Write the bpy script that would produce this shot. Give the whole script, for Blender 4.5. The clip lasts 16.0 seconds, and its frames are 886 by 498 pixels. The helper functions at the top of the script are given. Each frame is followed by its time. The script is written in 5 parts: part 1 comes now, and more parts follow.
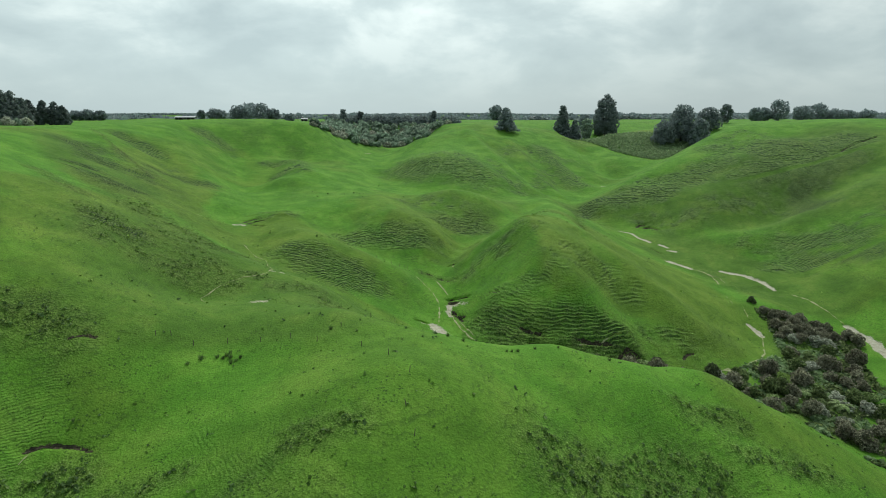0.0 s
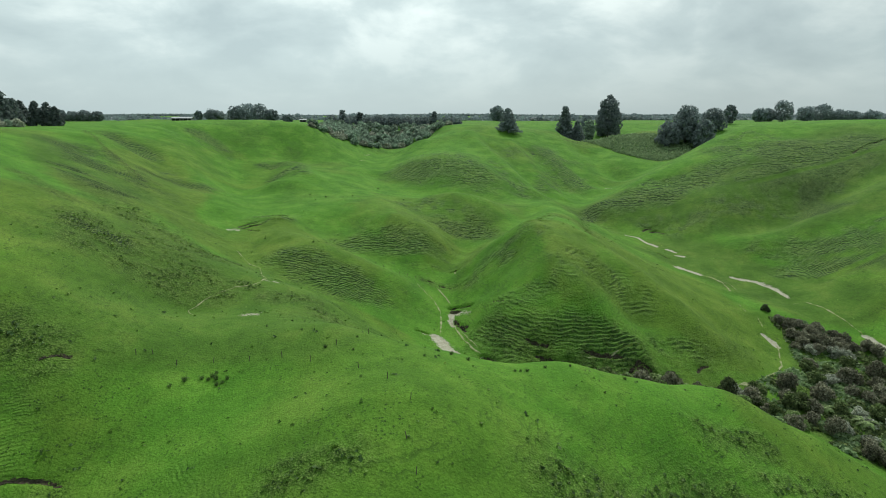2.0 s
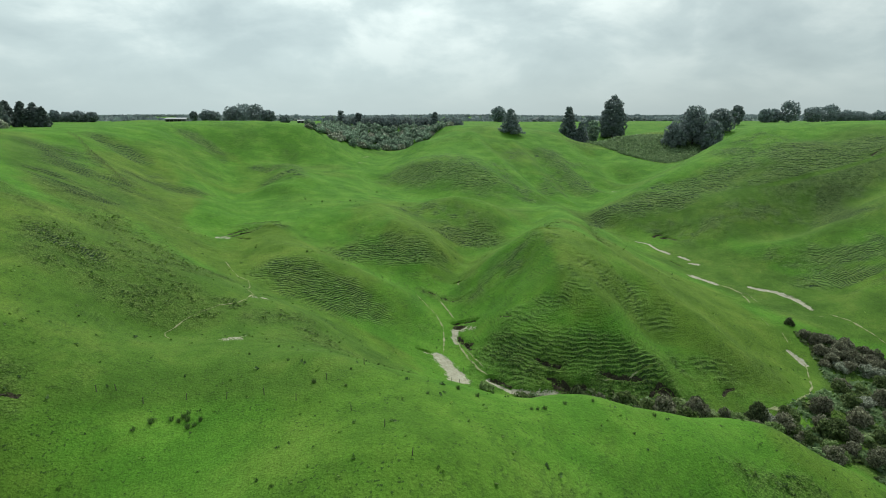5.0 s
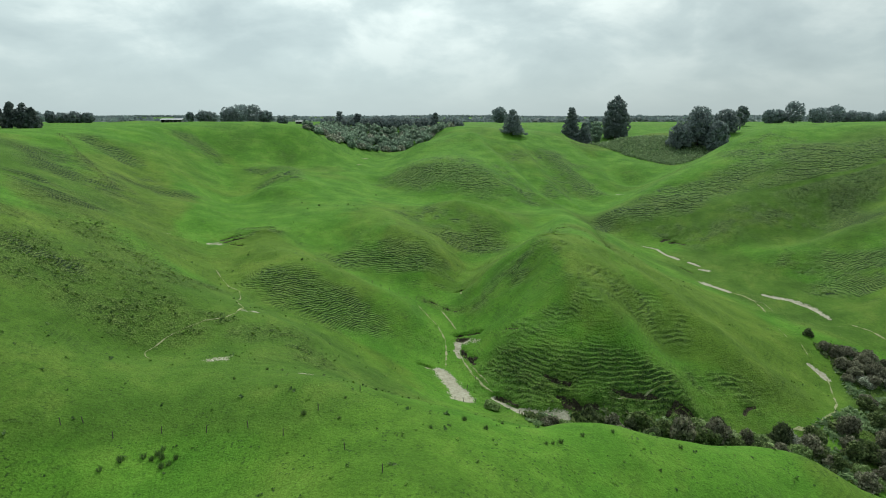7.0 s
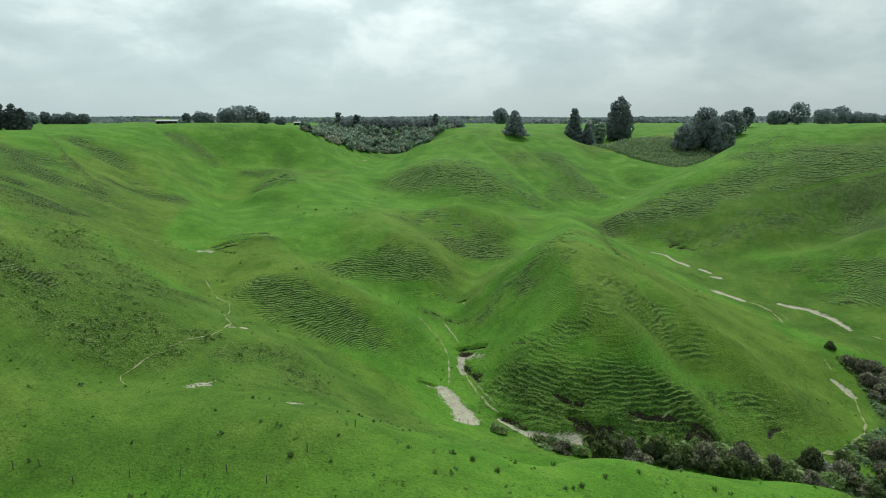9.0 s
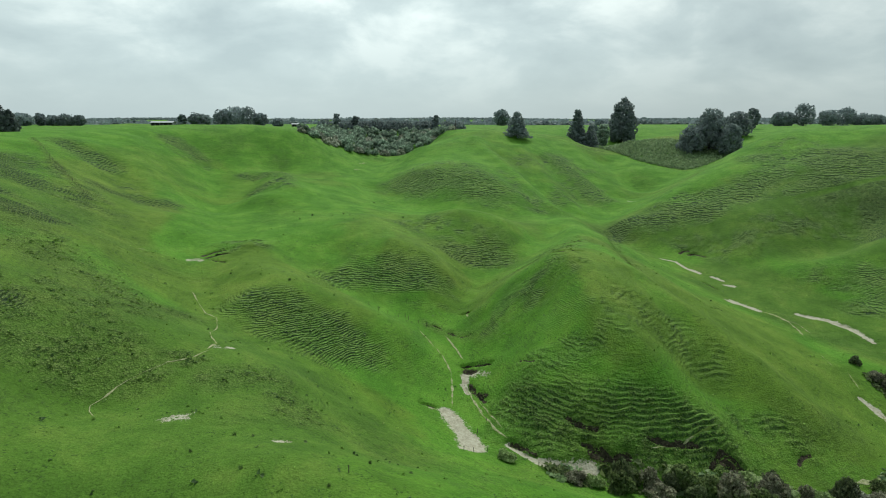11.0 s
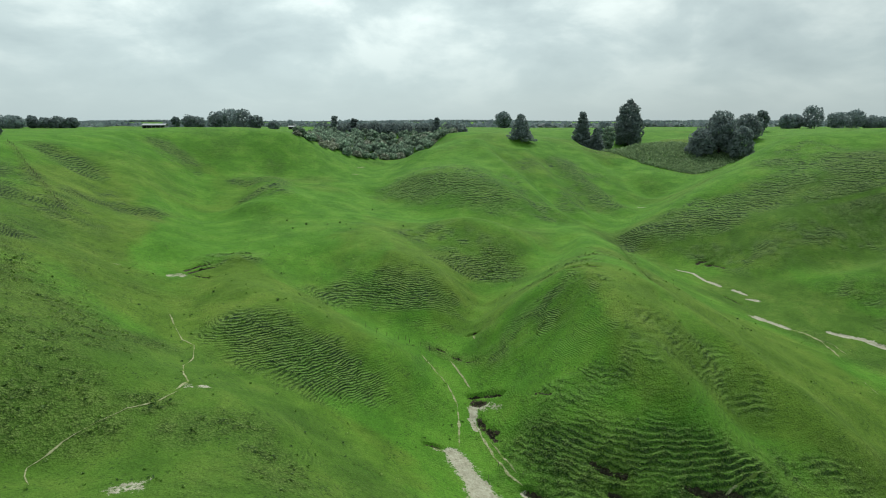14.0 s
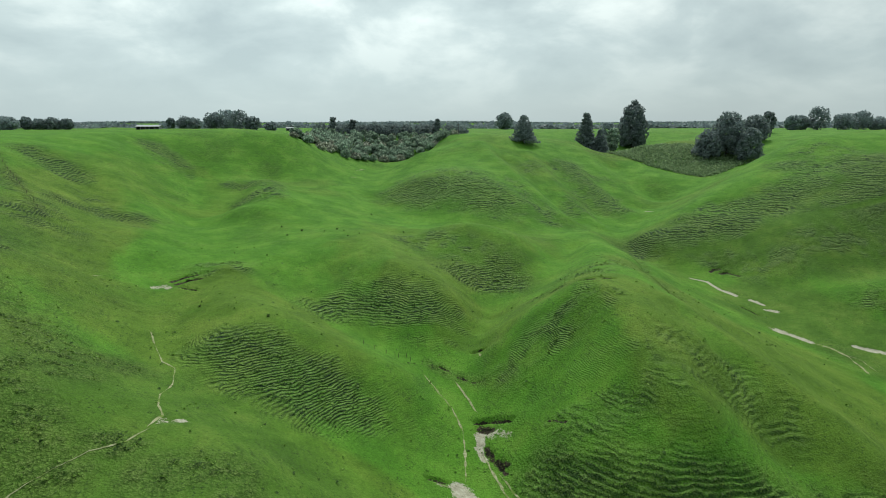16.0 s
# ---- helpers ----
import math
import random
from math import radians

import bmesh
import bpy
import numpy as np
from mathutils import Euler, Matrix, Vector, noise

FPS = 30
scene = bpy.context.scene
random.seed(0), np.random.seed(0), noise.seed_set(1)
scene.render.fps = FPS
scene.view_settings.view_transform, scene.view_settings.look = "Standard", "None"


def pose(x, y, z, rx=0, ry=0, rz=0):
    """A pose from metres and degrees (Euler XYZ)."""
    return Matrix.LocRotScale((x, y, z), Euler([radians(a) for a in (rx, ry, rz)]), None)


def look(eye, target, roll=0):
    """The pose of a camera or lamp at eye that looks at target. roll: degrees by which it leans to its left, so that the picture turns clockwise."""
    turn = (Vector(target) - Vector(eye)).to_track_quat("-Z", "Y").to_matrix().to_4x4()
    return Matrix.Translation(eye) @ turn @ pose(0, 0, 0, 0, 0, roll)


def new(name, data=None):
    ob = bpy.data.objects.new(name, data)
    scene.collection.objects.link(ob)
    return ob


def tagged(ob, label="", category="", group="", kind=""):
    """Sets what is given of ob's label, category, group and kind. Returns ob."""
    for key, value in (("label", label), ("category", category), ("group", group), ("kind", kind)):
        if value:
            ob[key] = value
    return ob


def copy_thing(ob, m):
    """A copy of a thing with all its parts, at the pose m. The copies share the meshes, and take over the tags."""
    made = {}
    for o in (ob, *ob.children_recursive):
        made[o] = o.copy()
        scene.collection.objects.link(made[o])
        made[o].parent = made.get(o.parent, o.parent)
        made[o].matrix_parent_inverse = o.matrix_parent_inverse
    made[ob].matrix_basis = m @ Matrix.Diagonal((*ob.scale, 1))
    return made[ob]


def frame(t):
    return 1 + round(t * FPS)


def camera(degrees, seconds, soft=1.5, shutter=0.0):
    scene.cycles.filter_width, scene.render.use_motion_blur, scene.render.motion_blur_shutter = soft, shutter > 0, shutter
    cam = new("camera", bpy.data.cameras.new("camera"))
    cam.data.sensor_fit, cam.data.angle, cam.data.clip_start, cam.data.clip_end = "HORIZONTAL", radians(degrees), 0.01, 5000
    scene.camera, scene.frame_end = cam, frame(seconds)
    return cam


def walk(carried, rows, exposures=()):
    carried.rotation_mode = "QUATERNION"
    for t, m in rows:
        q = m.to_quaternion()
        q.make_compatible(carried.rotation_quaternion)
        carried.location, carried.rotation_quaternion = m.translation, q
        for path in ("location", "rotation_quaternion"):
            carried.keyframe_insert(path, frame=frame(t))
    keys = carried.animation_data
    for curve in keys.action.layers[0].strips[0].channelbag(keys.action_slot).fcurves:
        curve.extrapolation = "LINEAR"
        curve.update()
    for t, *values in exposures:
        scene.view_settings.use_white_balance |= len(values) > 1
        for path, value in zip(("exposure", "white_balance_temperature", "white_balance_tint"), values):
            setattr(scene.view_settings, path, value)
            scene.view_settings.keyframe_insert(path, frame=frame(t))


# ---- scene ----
cam = camera(73.7, 16.0, soft=1.0)
PATH = [
    (0.0, pose(-0.03, 0.05, 60.00, 77.10, 0.0, -4.32)),
    (2.0, pose(-0.00, 6.49, 60.04, 77.17, 0.0, -4.32)),
    (4.0, pose(0.04, 13.29, 60.07, 77.21, 0.0, -4.34)),
    (5.5, pose(0.07, 18.60, 60.10, 77.24, 0.0, -4.35)),
    (7.0, pose(0.10, 24.06, 60.13, 77.29, 0.0, -4.37)),
    (9.0, pose(0.12, 31.56, 60.17, 77.39, 0.0, -4.39)),
    (10.5, pose(0.13, 37.35, 60.21, 77.48, 0.0, -4.42)),
    (12.0, pose(0.12, 43.29, 60.24, 77.59, 0.0, -4.44)),
    (14.0, pose(0.07, 51.47, 60.28, 77.73, 0.0, -4.48)),
    (16.0, pose(-0.02, 60.01, 60.33, 77.84, 0.0, -4.52)),
]
walk(cam, PATH)

# ---- overcast daylight: a bright cloud deck and a soft sun ahead of the flight ----
SUN_ELEVATION, SUN_ROTATION = radians(50), radians(20)
world = bpy.data.worlds.new("sky")
scene.world = world
world.use_nodes = True
wn, wl = world.node_tree.nodes, world.node_tree.links
wn.clear()


def wnode(kind, **values):
    nd = wn.new(kind)
    for k, v in values.items():
        nd.inputs[k.replace("_", " ")].default_value = v
    return nd


sky = wn.new("ShaderNodeTexSky")
sky.sky_type, sky.sun_disc = "NISHITA", False
sky.sun_elevation, sky.sun_rotation = SUN_ELEVATION, SUN_ROTATION
coord = wn.new("ShaderNodeTexCoord")
split = wn.new("ShaderNodeSeparateXYZ")
wl.new(coord.outputs["Generated"], split.inputs[0])
# cloud deck: directions laid onto a flat layer overhead
lift = wn.new("ShaderNodeMath")
lift.operation = "MAXIMUM"
wl.new(split.outputs["Z"], lift.inputs[0])
lift.inputs[1].default_value = 0.0
lift2 = wn.new("ShaderNodeMath")
lift2.operation = "ADD"
wl.new(lift.outputs[0], lift2.inputs[0])
lift2.inputs[1].default_value = 0.42
over = wn.new("ShaderNodeVectorMath")
over.operation = "DIVIDE"
trip = wn.new("ShaderNodeCombineXYZ")
for i in range(3):
    wl.new(lift2.outputs[0], trip.inputs[i])
wl.new(coord.outputs["Generated"], over.inputs[0])
wl.new(trip.outputs[0], over.inputs[1])
big = wnode("ShaderNodeTexNoise", Scale=2.6, Detail=6.0, Roughness=0.52, Distortion=0.25)
fine = wnode("ShaderNodeTexNoise", Scale=8.0, Detail=6.0, Roughness=0.55)
wl.new(over.outputs[0], big.inputs["Vector"])
wl.new(over.outputs[0], fine.inputs["Vector"])
both = wn.new("ShaderNodeMix")
both.inputs[0].default_value = 0.18
wl.new(big.outputs["Fac"], both.inputs[2])
wl.new(fine.outputs["Fac"], both.inputs[3])
deck = wn.new("ShaderNodeValToRGB")
ramp = deck.color_ramp
ramp.elements[0].position, ramp.elements[0].color = 0.36, (0.455, 0.565, 0.575, 1)
ramp.elements[1].position, ramp.elements[1].color = 0.62, (0.88, 1.0, 0.965, 1)
mid = ramp.elements.new(0.5)
mid.color = (0.61, 0.735, 0.73, 1)
wl.new(both.outputs[0], deck.inputs[0])
# towards the skyline the deck thickens to an even grey
rim = wn.new("ShaderNodeMapRange")
rim.inputs["From Min"].default_value, rim.inputs["From Max"].default_value = 0.0, 0.17
wl.new(split.outputs["Z"], rim.inputs["Value"])
grey = wn.new("ShaderNodeMix")
grey.data_type = "RGBA"
grey.inputs[6].default_value = (0.50, 0.625, 0.64, 1)
wl.new(rim.outputs[0], grey.inputs[0])
wl.new(deck.outputs[0], grey.inputs[7])
# the deck is thinnest, and brightest, ahead
toward = wn.new("ShaderNodeVectorMath")
toward.operation = "DOT_PRODUCT"
wl.new(coord.outputs["Generated"], toward.inputs[0])
toward.inputs[1].default_value = (-0.15, 0.79, 0.59)
glow = wn.new("ShaderNodeMapRange")
glow.interpolation_type = "SMOOTHSTEP"
glow.inputs["From Min"].default_value, glow.inputs["From Max"].default_value = 0.60, 0.98
glow.inputs["To Min"].default_value, glow.inputs["To Max"].default_value = 0.86, 1.18
wl.new(toward.outputs["Value"], glow.inputs["Value"])
clear = wnode("ShaderNodeBackground", Strength=0.1)
wl.new(sky.outputs[0], clear.inputs[0])
cloud = wnode("ShaderNodeBackground", Strength=1.0)
wl.new(grey.outputs[2], cloud.inputs[0])
wl.new(glow.outputs[0], cloud.inputs["Strength"])
mixw = wn.new("ShaderNodeMixShader")
mixw.inputs[0].default_value = 0.93
wl.new(clear.outputs[0], mixw.inputs[1])
wl.new(cloud.outputs[0], mixw.inputs[2])
wout = wn.new("ShaderNodeOutputWorld")
wl.new(mixw.outputs[0], wout.inputs[0])

lamp = bpy.data.lights.new("sun", "SUN")
lamp.energy, lamp.angle, lamp.color = 2.8, radians(12), (1.0, 0.96, 0.88)
sun = new("sun", lamp)
away = Vector((math.sin(SUN_ROTATION) * math.cos(SUN_ELEVATION), math.cos(SUN_ROTATION) * math.cos(SUN_ELEVATION), math.sin(SUN_ELEVATION)))
sun.matrix_world = look(away * 300, (0, 0, 0))
# ---- the lie of the land: crest lines, valley floors and rims, each from a few survey stations ----
LINES = {}


def line(name, *stations):
    LINES[name] = stations


# plateau rims
line("west_rim", (-75, 20, 42), (-82, 60, 50), (-94, 100, 53.4), (-110, 150, 54.4), (-122, 215, 54.2), (-124, 258, 54.2), (-112, 300, 54.2), (-90, 330, 54.4), (-52, 347, 54))
line("west_plateau", (-150, 60, 55), (-160, 160, 54.6), (-165, 260, 54.5), (-155, 310, 54.4), (-150, 360, 54.8), (-145, 430, 55.2), (-100, 400, 55), (-80, 440, 55.2), (-60, 400, 54.6))
line("north_plateau", (-100, 490, 54.6), (-60, 480, 54.4), (0, 490, 53.6), (70, 440, 50.5), (70, 500, 52), (130, 530, 51.5), (225, 440, 49.5), (265, 480, 52.6), (320, 460, 54))
line("east_rim", (186, 312, 54.6), (205, 290, 55.4), (230, 268, 55.8), (258, 250, 56), (285, 225, 56), (300, 180, 56))
line("east_plateau", (230, 350, 55.2), (290, 300, 55.8), (340, 240, 56), (350, 160, 56))
# the back hill and the notch of the bush gully
line("back_hill", (30, 402, 52.5), (45, 392, 53.4), (58, 384, 52), (72, 385, 49.5), (92, 400, 49), (112, 425, 48.5))
line("back_hill_rib", (44, 372, 50.5), (41.7, 346, 44.2), (45.9, 312, 37.9), (51.4, 284, 30.8), (58.5, 262, 23.6))
line("back_hill_foot", (-11.3, 305, 29.2), (-0.5, 284, 27.2), (12, 268, 25.4), (24.3, 258, 25.2), (38.3, 250, 24), (53.2, 250, 23.8), (66.8, 258, 23))
line("back_hill_brow", (-2.9, 316, 32.9), (8.2, 308, 37.3), (19.9, 302, 39.1), (30.7, 294, 38.8), (41, 284, 35.6), (46, 274, 31))
line("back_hill_face", (12, 362, 45), (70, 350, 40), (84, 330, 32))
line("bush_notch", (-46, 352, 52), (-30, 368, 44), (-3, 392, 38.3), (18, 402, 44), (-3, 425, 43), (-3, 455, 52))
# upper bowl
line("bowl_floor", (-6, 372, 36.2), (-15, 330, 33.5), (-20, 280, 31), (-20, 240, 30), (-20, 226, 30))
line("bowl_west", (-62, 240, 30.5), (-52, 212, 28.6), (-48, 181, 26.8), (-39, 160, 25.6), (-33, 144, 24.6))
line("bowl_knoll", (-54, 314, 36.5), (-44, 267, 34.8), (-36, 246, 31.6))
line("bowl_hollow", (-76, 300, 40), (-68, 268, 33.5), (-62, 240, 30.5))
line("west_flank_high", (-98, 311, 51), (-112, 259, 53), (-93, 250, 43.5), (-86, 200, 42), (-73, 130, 46))
line("west_flank_low", (-66, 200, 33), (-60, 165, 34), (-57, 124, 39), (-47, 124, 35), (-50, 87, 36.5), (-56, 68, 32))
# bench and near spur
line("bench", (-43, 78, 30.8), (-34, 82, 29.4), (-26, 80, 27), (-20, 81, 28), (-24, 101, 28), (-37, 106, 27.2), (-39, 111, 29.5))
line("bench_back", (-31, 124, 28.8), (-25, 123, 27.1), (-14, 119, 24), (-8.4, 123, 18.4))
line("near_spur", (-2, 60, 29.8), (0.6, 65, 31.1), (-5.5, 73, 30.1), (-10.5, 88, 30.7), (2, 86, 27.8), (12, 85, 25.8), (24, 85.5, 24.7), (38, 86, 21.2), (51, 87, 17.6), (66, 88, 9.6), (79, 90, 1.8))
line("near_spur_front", (8, 62, 28), (13, 63.5, 25.6), (18, 63.6, 23), (27, 74.4, 22.4), (37, 76.5, 20), (43.5, 75.7, 16), (21, 60, 20), (40, 58, 10), (-16, 73, 27.4), (-8, 52, 27))
line("near_spur_back", (0, 104, 19.2), (14, 104, 15.8), (30, 102, 13.4), (48, 100, 10.5), (66, 101, 4.5))
# west gully and its stream
line("strip_gully", (-24, 141, 22.2), (-15, 138, 19.6), (-6, 134, 16), (3, 131, 12.6))
line("silt_fan", (5, 133, 12.1), (8.4, 131.6, 11.2), (10.2, 126.5, 10.6), (11.1, 121.8, 10.2))
line("middle_ridge", (-30.1, 205, 29.3), (-36.1, 170, 27.7), (-29.3, 166, 28.4), (-23, 162, 27.8), (-15.2, 156, 25.6), (-8.8, 155, 23.3), (-2, 153, 20.6), (4.9, 148, 15.5))
line("middle_face", (-30, 150, 26.4), (-20, 147, 23.6), (-12, 143, 20), (-5, 141, 16.6))
line("knoll", (-8, 226, 30), (-1.5, 200, 29.2), (6, 187, 26.3), (8, 174, 21))
line("knoll_brow", (-14.4, 194, 25.5), (-8, 192, 28), (-0.5, 192, 29.1), (7.1, 188, 27), (12.5, 183, 23.2))
line("knoll_west", (-24, 190, 25), (-18, 180, 22.6), (-8, 171, 19.6), (3, 165, 16.6))
line("upper_knoll", (3.4, 236, 26.6), (19.7, 232, 31), (27.7, 230, 30.2), (34.2, 224, 28))
line("upper_knoll_brow", (23.3, 226, 28.9), (29.7, 218, 26.4), (31.2, 212, 23.2))
line("upper_knoll_toe", (26.3, 202, 19.7), (19.3, 184, 17))
line("knoll_gap", (3.9, 222, 26.1), (12.9, 211, 24), (16.7, 194, 20.5), (16.5, 177, 17.3), (12, 166, 16))
line("nose_gully", (53.5, 230, 22.7), (36.9, 203, 20.7), (26.1, 188, 19.4), (17.2, 176, 17))
line("west_stream", (9, 160, 14.8), (12.5, 148, 12.4), (14, 134, 10.6), (17.6, 124.5, 9), (26, 118.5, 8), (38, 114.5, 7.2), (52, 112, 6), (66, 113, 4.6), (77, 115, 4.2))
# the central nose
line("nose", (66, 256, 24), (58, 232, 25), (50, 200, 27.4), (42.5, 172, 30.5), (40, 166.5, 30.8), (42.5, 150, 28.6), (44.5, 143, 26.6))
line("nose_west_rib", (35, 165, 30.2), (27, 170, 24.5), (20, 172, 20), (17, 164, 17.6))
line("nose_front_rib", (42, 138, 24.4), (39, 131, 21.4), (45, 125, 15), (51, 121, 10.6), (58, 117, 6.4))
line("nose_front_face", (30, 139, 20.6), (22, 135, 16.4), (29, 125, 13.6), (36, 120, 12.2), (18, 145, 15))
line("nose_hollow", (53.5, 143, 20.8), (54, 135, 16.2), (58, 124, 10.4), (66, 118, 6.2))
line("nose_east_rib", (52, 156, 25.6), (60.5, 146, 20.8), (66, 136, 15.6), (71, 126, 9.6))
line("nose_east_flank", (66, 200, 21.5), (77, 169, 15.3), (84, 150, 10.6), (84, 135, 6.6), (80, 121, 5.4))
# east valley
line("east_valley", (149.8, 342, 32.6), (127.8, 322, 26.3), (108.7, 304, 22.4), (91.8, 282, 19.8), (81.6, 262, 19.1), (82.1, 248, 16.9), (85.7, 235, 15.2), (88.6, 222, 14.1), (90, 205, 12.2), (93, 188, 10.4), (96, 164, 8.9), (99, 150, 8), (92, 136, 4.6), (94, 118, 2.2), (108, 100, -1.5), (130, 80, -5), (160, 50, -8))
line("east_floor", (105, 180, 9), (113, 164, 7.4), (122, 150, 6.8), (127, 132, 5), (140, 112, 2))
line("east_hill_foot", (100, 231, 14.9), (112, 212, 14.6), (124, 203, 16.2), (128, 188, 11.8), (127, 170, 9.6))
line("east_hill_tip", (82.2, 255, 20.6), (85.9, 248, 20.9), (89.6, 240, 18.5), (96.6, 232, 15.9))
line("east_hill_west_crest", (85.8, 257, 22.5), (92.9, 260, 24.4), (103.5, 265, 28.1), (126.9, 279, 36.3), (150, 293, 43.6), (162.7, 302, 48.5), (174.3, 310, 52.4))
line("east_hill_face", (123, 239, 28.6), (118, 262, 30), (150, 262, 42), (167, 233, 35), (187, 275, 49), (200, 240, 47))
line("east_hill_rib", (138, 205, 18.6), (158, 203, 26.5), (182, 212, 36), (215, 215, 47))
line("east_hill_hollow", (143, 214, 20), (158, 224, 26), (172, 230, 34))
line("south_east_flank", (134, 152, 12.6), (150, 152, 20), (175, 165, 31), (215, 165, 46), (150, 120, 14), (190, 100, 28), (240, 100, 46))
# the scrub gully behind the back hill
line("scrub_slope", (112, 372, 37), (135, 380, 38), (160, 385, 40), (150, 410, 45), (175, 405, 44), (205, 395, 43), (194, 368, 38.5), (180, 440, 48))
line("tree_hollow", (119, 430, 40.5), (127, 422, 38.5), (142, 445, 40), (163, 465, 42), (146, 470, 44))
line("scrub_floor", (118, 350, 33), (150, 342, 32.5), (175, 350, 36))
# behind and below the start of the flight
line("south", (-38, 65, 22.2), (-42, 59, 20), (-46, 30, 14), (0, 15, 18), (40, 20, 2), (80, 40, -4), (0, -60, 16), (-90, -60, 40), (100, -60, 0), (220, 0, 30))

FOLDS = []


def fold(height, half, *pts):
    """A smaller rib (or, below zero, a hollow) that runs down a slope."""
    FOLDS.append((height, half, pts))


# back hill
fold(1.8, 5, (43, 365), (45, 344), (50, 326), (55, 300), (62, 272))
fold(-1.5, 4, (54, 345), (57, 334), (62, 308), (69, 280))
fold(1.5, 4, (67, 362), (70, 335), (72, 311), (77, 280))
fold(-1.7, 5, (78, 352), (81, 325), (84, 300))
fold(1.7, 7, (88, 350), (92, 318), (98, 300))
fold(1.5, 6, (104, 387), (106, 345), (106, 318))
fold(-2.2, 7, (118, 372), (118, 342), (122, 328))
# west slopes
fold(0.5, 10, (-116, 210), (-92, 186), (-72, 166), (-55, 147), (-38, 127))
fold(-0.4, 9, (-96, 166), (-80, 150), (-66, 140))
fold(-0.7, 8, (-116, 225), (-98, 206), (-84, 196))
fold(0.9, 6, (-114, 240), (-97, 217), (-80, 195))
fold(-1.6, 7, (-108, 253), (-94, 246), (-80, 226), (-70, 222))
fold(1.6, 8, (-106, 290), (-87, 254), (-70, 226), (-56, 200))
fold(-2.2, 9, (-82, 310), (-73, 282), (-62, 246))
fold(2.0, 7, (-51, 298), (-44, 272), (-38, 262))
fold(1.6, 6, (-50, 250), (-42, 250))
fold(-1.4, 5, (-60, 290), (-57, 262))
fold(1.2, 5, (-44, 192), (-38, 189))
# central nose
fold(1.2, 4, (38, 160), (36, 140), (44, 127), (50, 122))
fold(-1.1, 4, (43, 146), (48, 138), (53, 132))
fold(1.0, 4.5, (52, 162), (59, 146), (68, 128))
fold(-0.9, 5, (64, 160), (68, 146), (76, 136))
fold(-0.9, 4, (30, 155), (22, 147))
fold(0.8, 3.5, (37, 168), (28, 167), (19, 164))
fold(-1.4, 1.7, (74, 240), (66.5, 210), (60, 190), (56.3, 171))
# east hill
fold(1.6, 8, (178, 206), (157, 206), (130, 201))
fold(-1.9, 8, (190, 226), (163, 221), (130, 213))
fold(1.3, 9, (178, 262), (149, 242), (118, 224))
fold(-1.4, 9, (160, 272), (132, 252), (112, 240))
# near spur
fold(0.7, 4, (37, 77), (43, 74), (52, 66))
fold(-0.7, 4, (29, 68), (35, 66), (41, 64))

fold(-2.6, 5, (12, 97), (26, 97))
fold(-1.4, 3.5, (14.5, 89), (17, 100))
fold(-0.6, 4, (31, 90), (38, 90))
fold(0.8, 4, (47, 90), (54, 91))

SPARSE = ("west_plateau", "north_plateau", "east_plateau", "back_hill_face", "west_flank_high", "west_flank_low", "bench", "near_spur", "near_spur_front", "nose_front_face", "middle_face", "east_hill_face", "south_east_flank", "scrub_slope", "tree_hollow", "south")


def along(pts, step=6.0):
    """Places at even steps on a smooth curve through the stations of a crest or a valley floor."""
    p = np.array(pts, float)
    ends = np.vstack([2 * p[0] - p[1], p, 2 * p[-1] - p[-2]])
    out = []
    for i in range(len(p) - 1):
        a, b, c, d = ends[i:i + 4]
        n = max(1, round(math.dist(b[:2], c[:2]) / step))
        for k in range(n):
            t = k / n
            out.append(0.5 * (2 * b + (c - a) * t + (2 * a - 5 * b + 4 * c - d) * t * t + (3 * b - a - 3 * c + d) * t ** 3))
    return out + [p[-1]]


STATIONS = np.array([q for name, pts in LINES.items() for q in (pts if name in SPARSE else along(pts))], dtype=float)
SOFT = 7.0


def solve_land(pts):
    """Smooth surface through the stations: distance kernels plus a plane."""
    n = len(pts)
    d2 = (pts[:, None, 0] - pts[None, :, 0]) ** 2 + (pts[:, None, 1] - pts[None, :, 1]) ** 2
    a = np.zeros((n + 3, n + 3))
    a[:n, :n] = -np.sqrt(d2 + SOFT) + np.eye(n) * 0.5
    a[:n, n], a[:n, n + 1:n + 3] = 1, pts[:, :2] / 100
    a[n:, :n] = a[:n, n:].T
    return np.linalg.solve(a, np.concatenate([pts[:, 2], np.zeros(3)]))


def smooth(e0, e1, v):
    k = np.clip((v - e0) / (e1 - e0), 0, 1)
    return k * k * (3 - 2 * k)


def near_line(x, y, pts):
    """Distance from each place to a polyline, and how far along it (0 to 1)."""
    best, part_way, n = np.full(x.shape, 1e9), np.zeros(x.shape), len(pts) - 1
    for i, (a, c) in enumerate(zip(pts, pts[1:])):
        dx, dy = c[0] - a[0], c[1] - a[1]
        k = np.clip(((x - a[0]) * dx + (y - a[1]) * dy) / (dx * dx + dy * dy), 0, 1)
        d = np.hypot(x - a[0] - k * dx, y - a[1] - k * dy)
        on = d < best
        best, part_way = np.where(on, d, best), np.where(on, (i + k) / n, part_way)
    return best, part_way


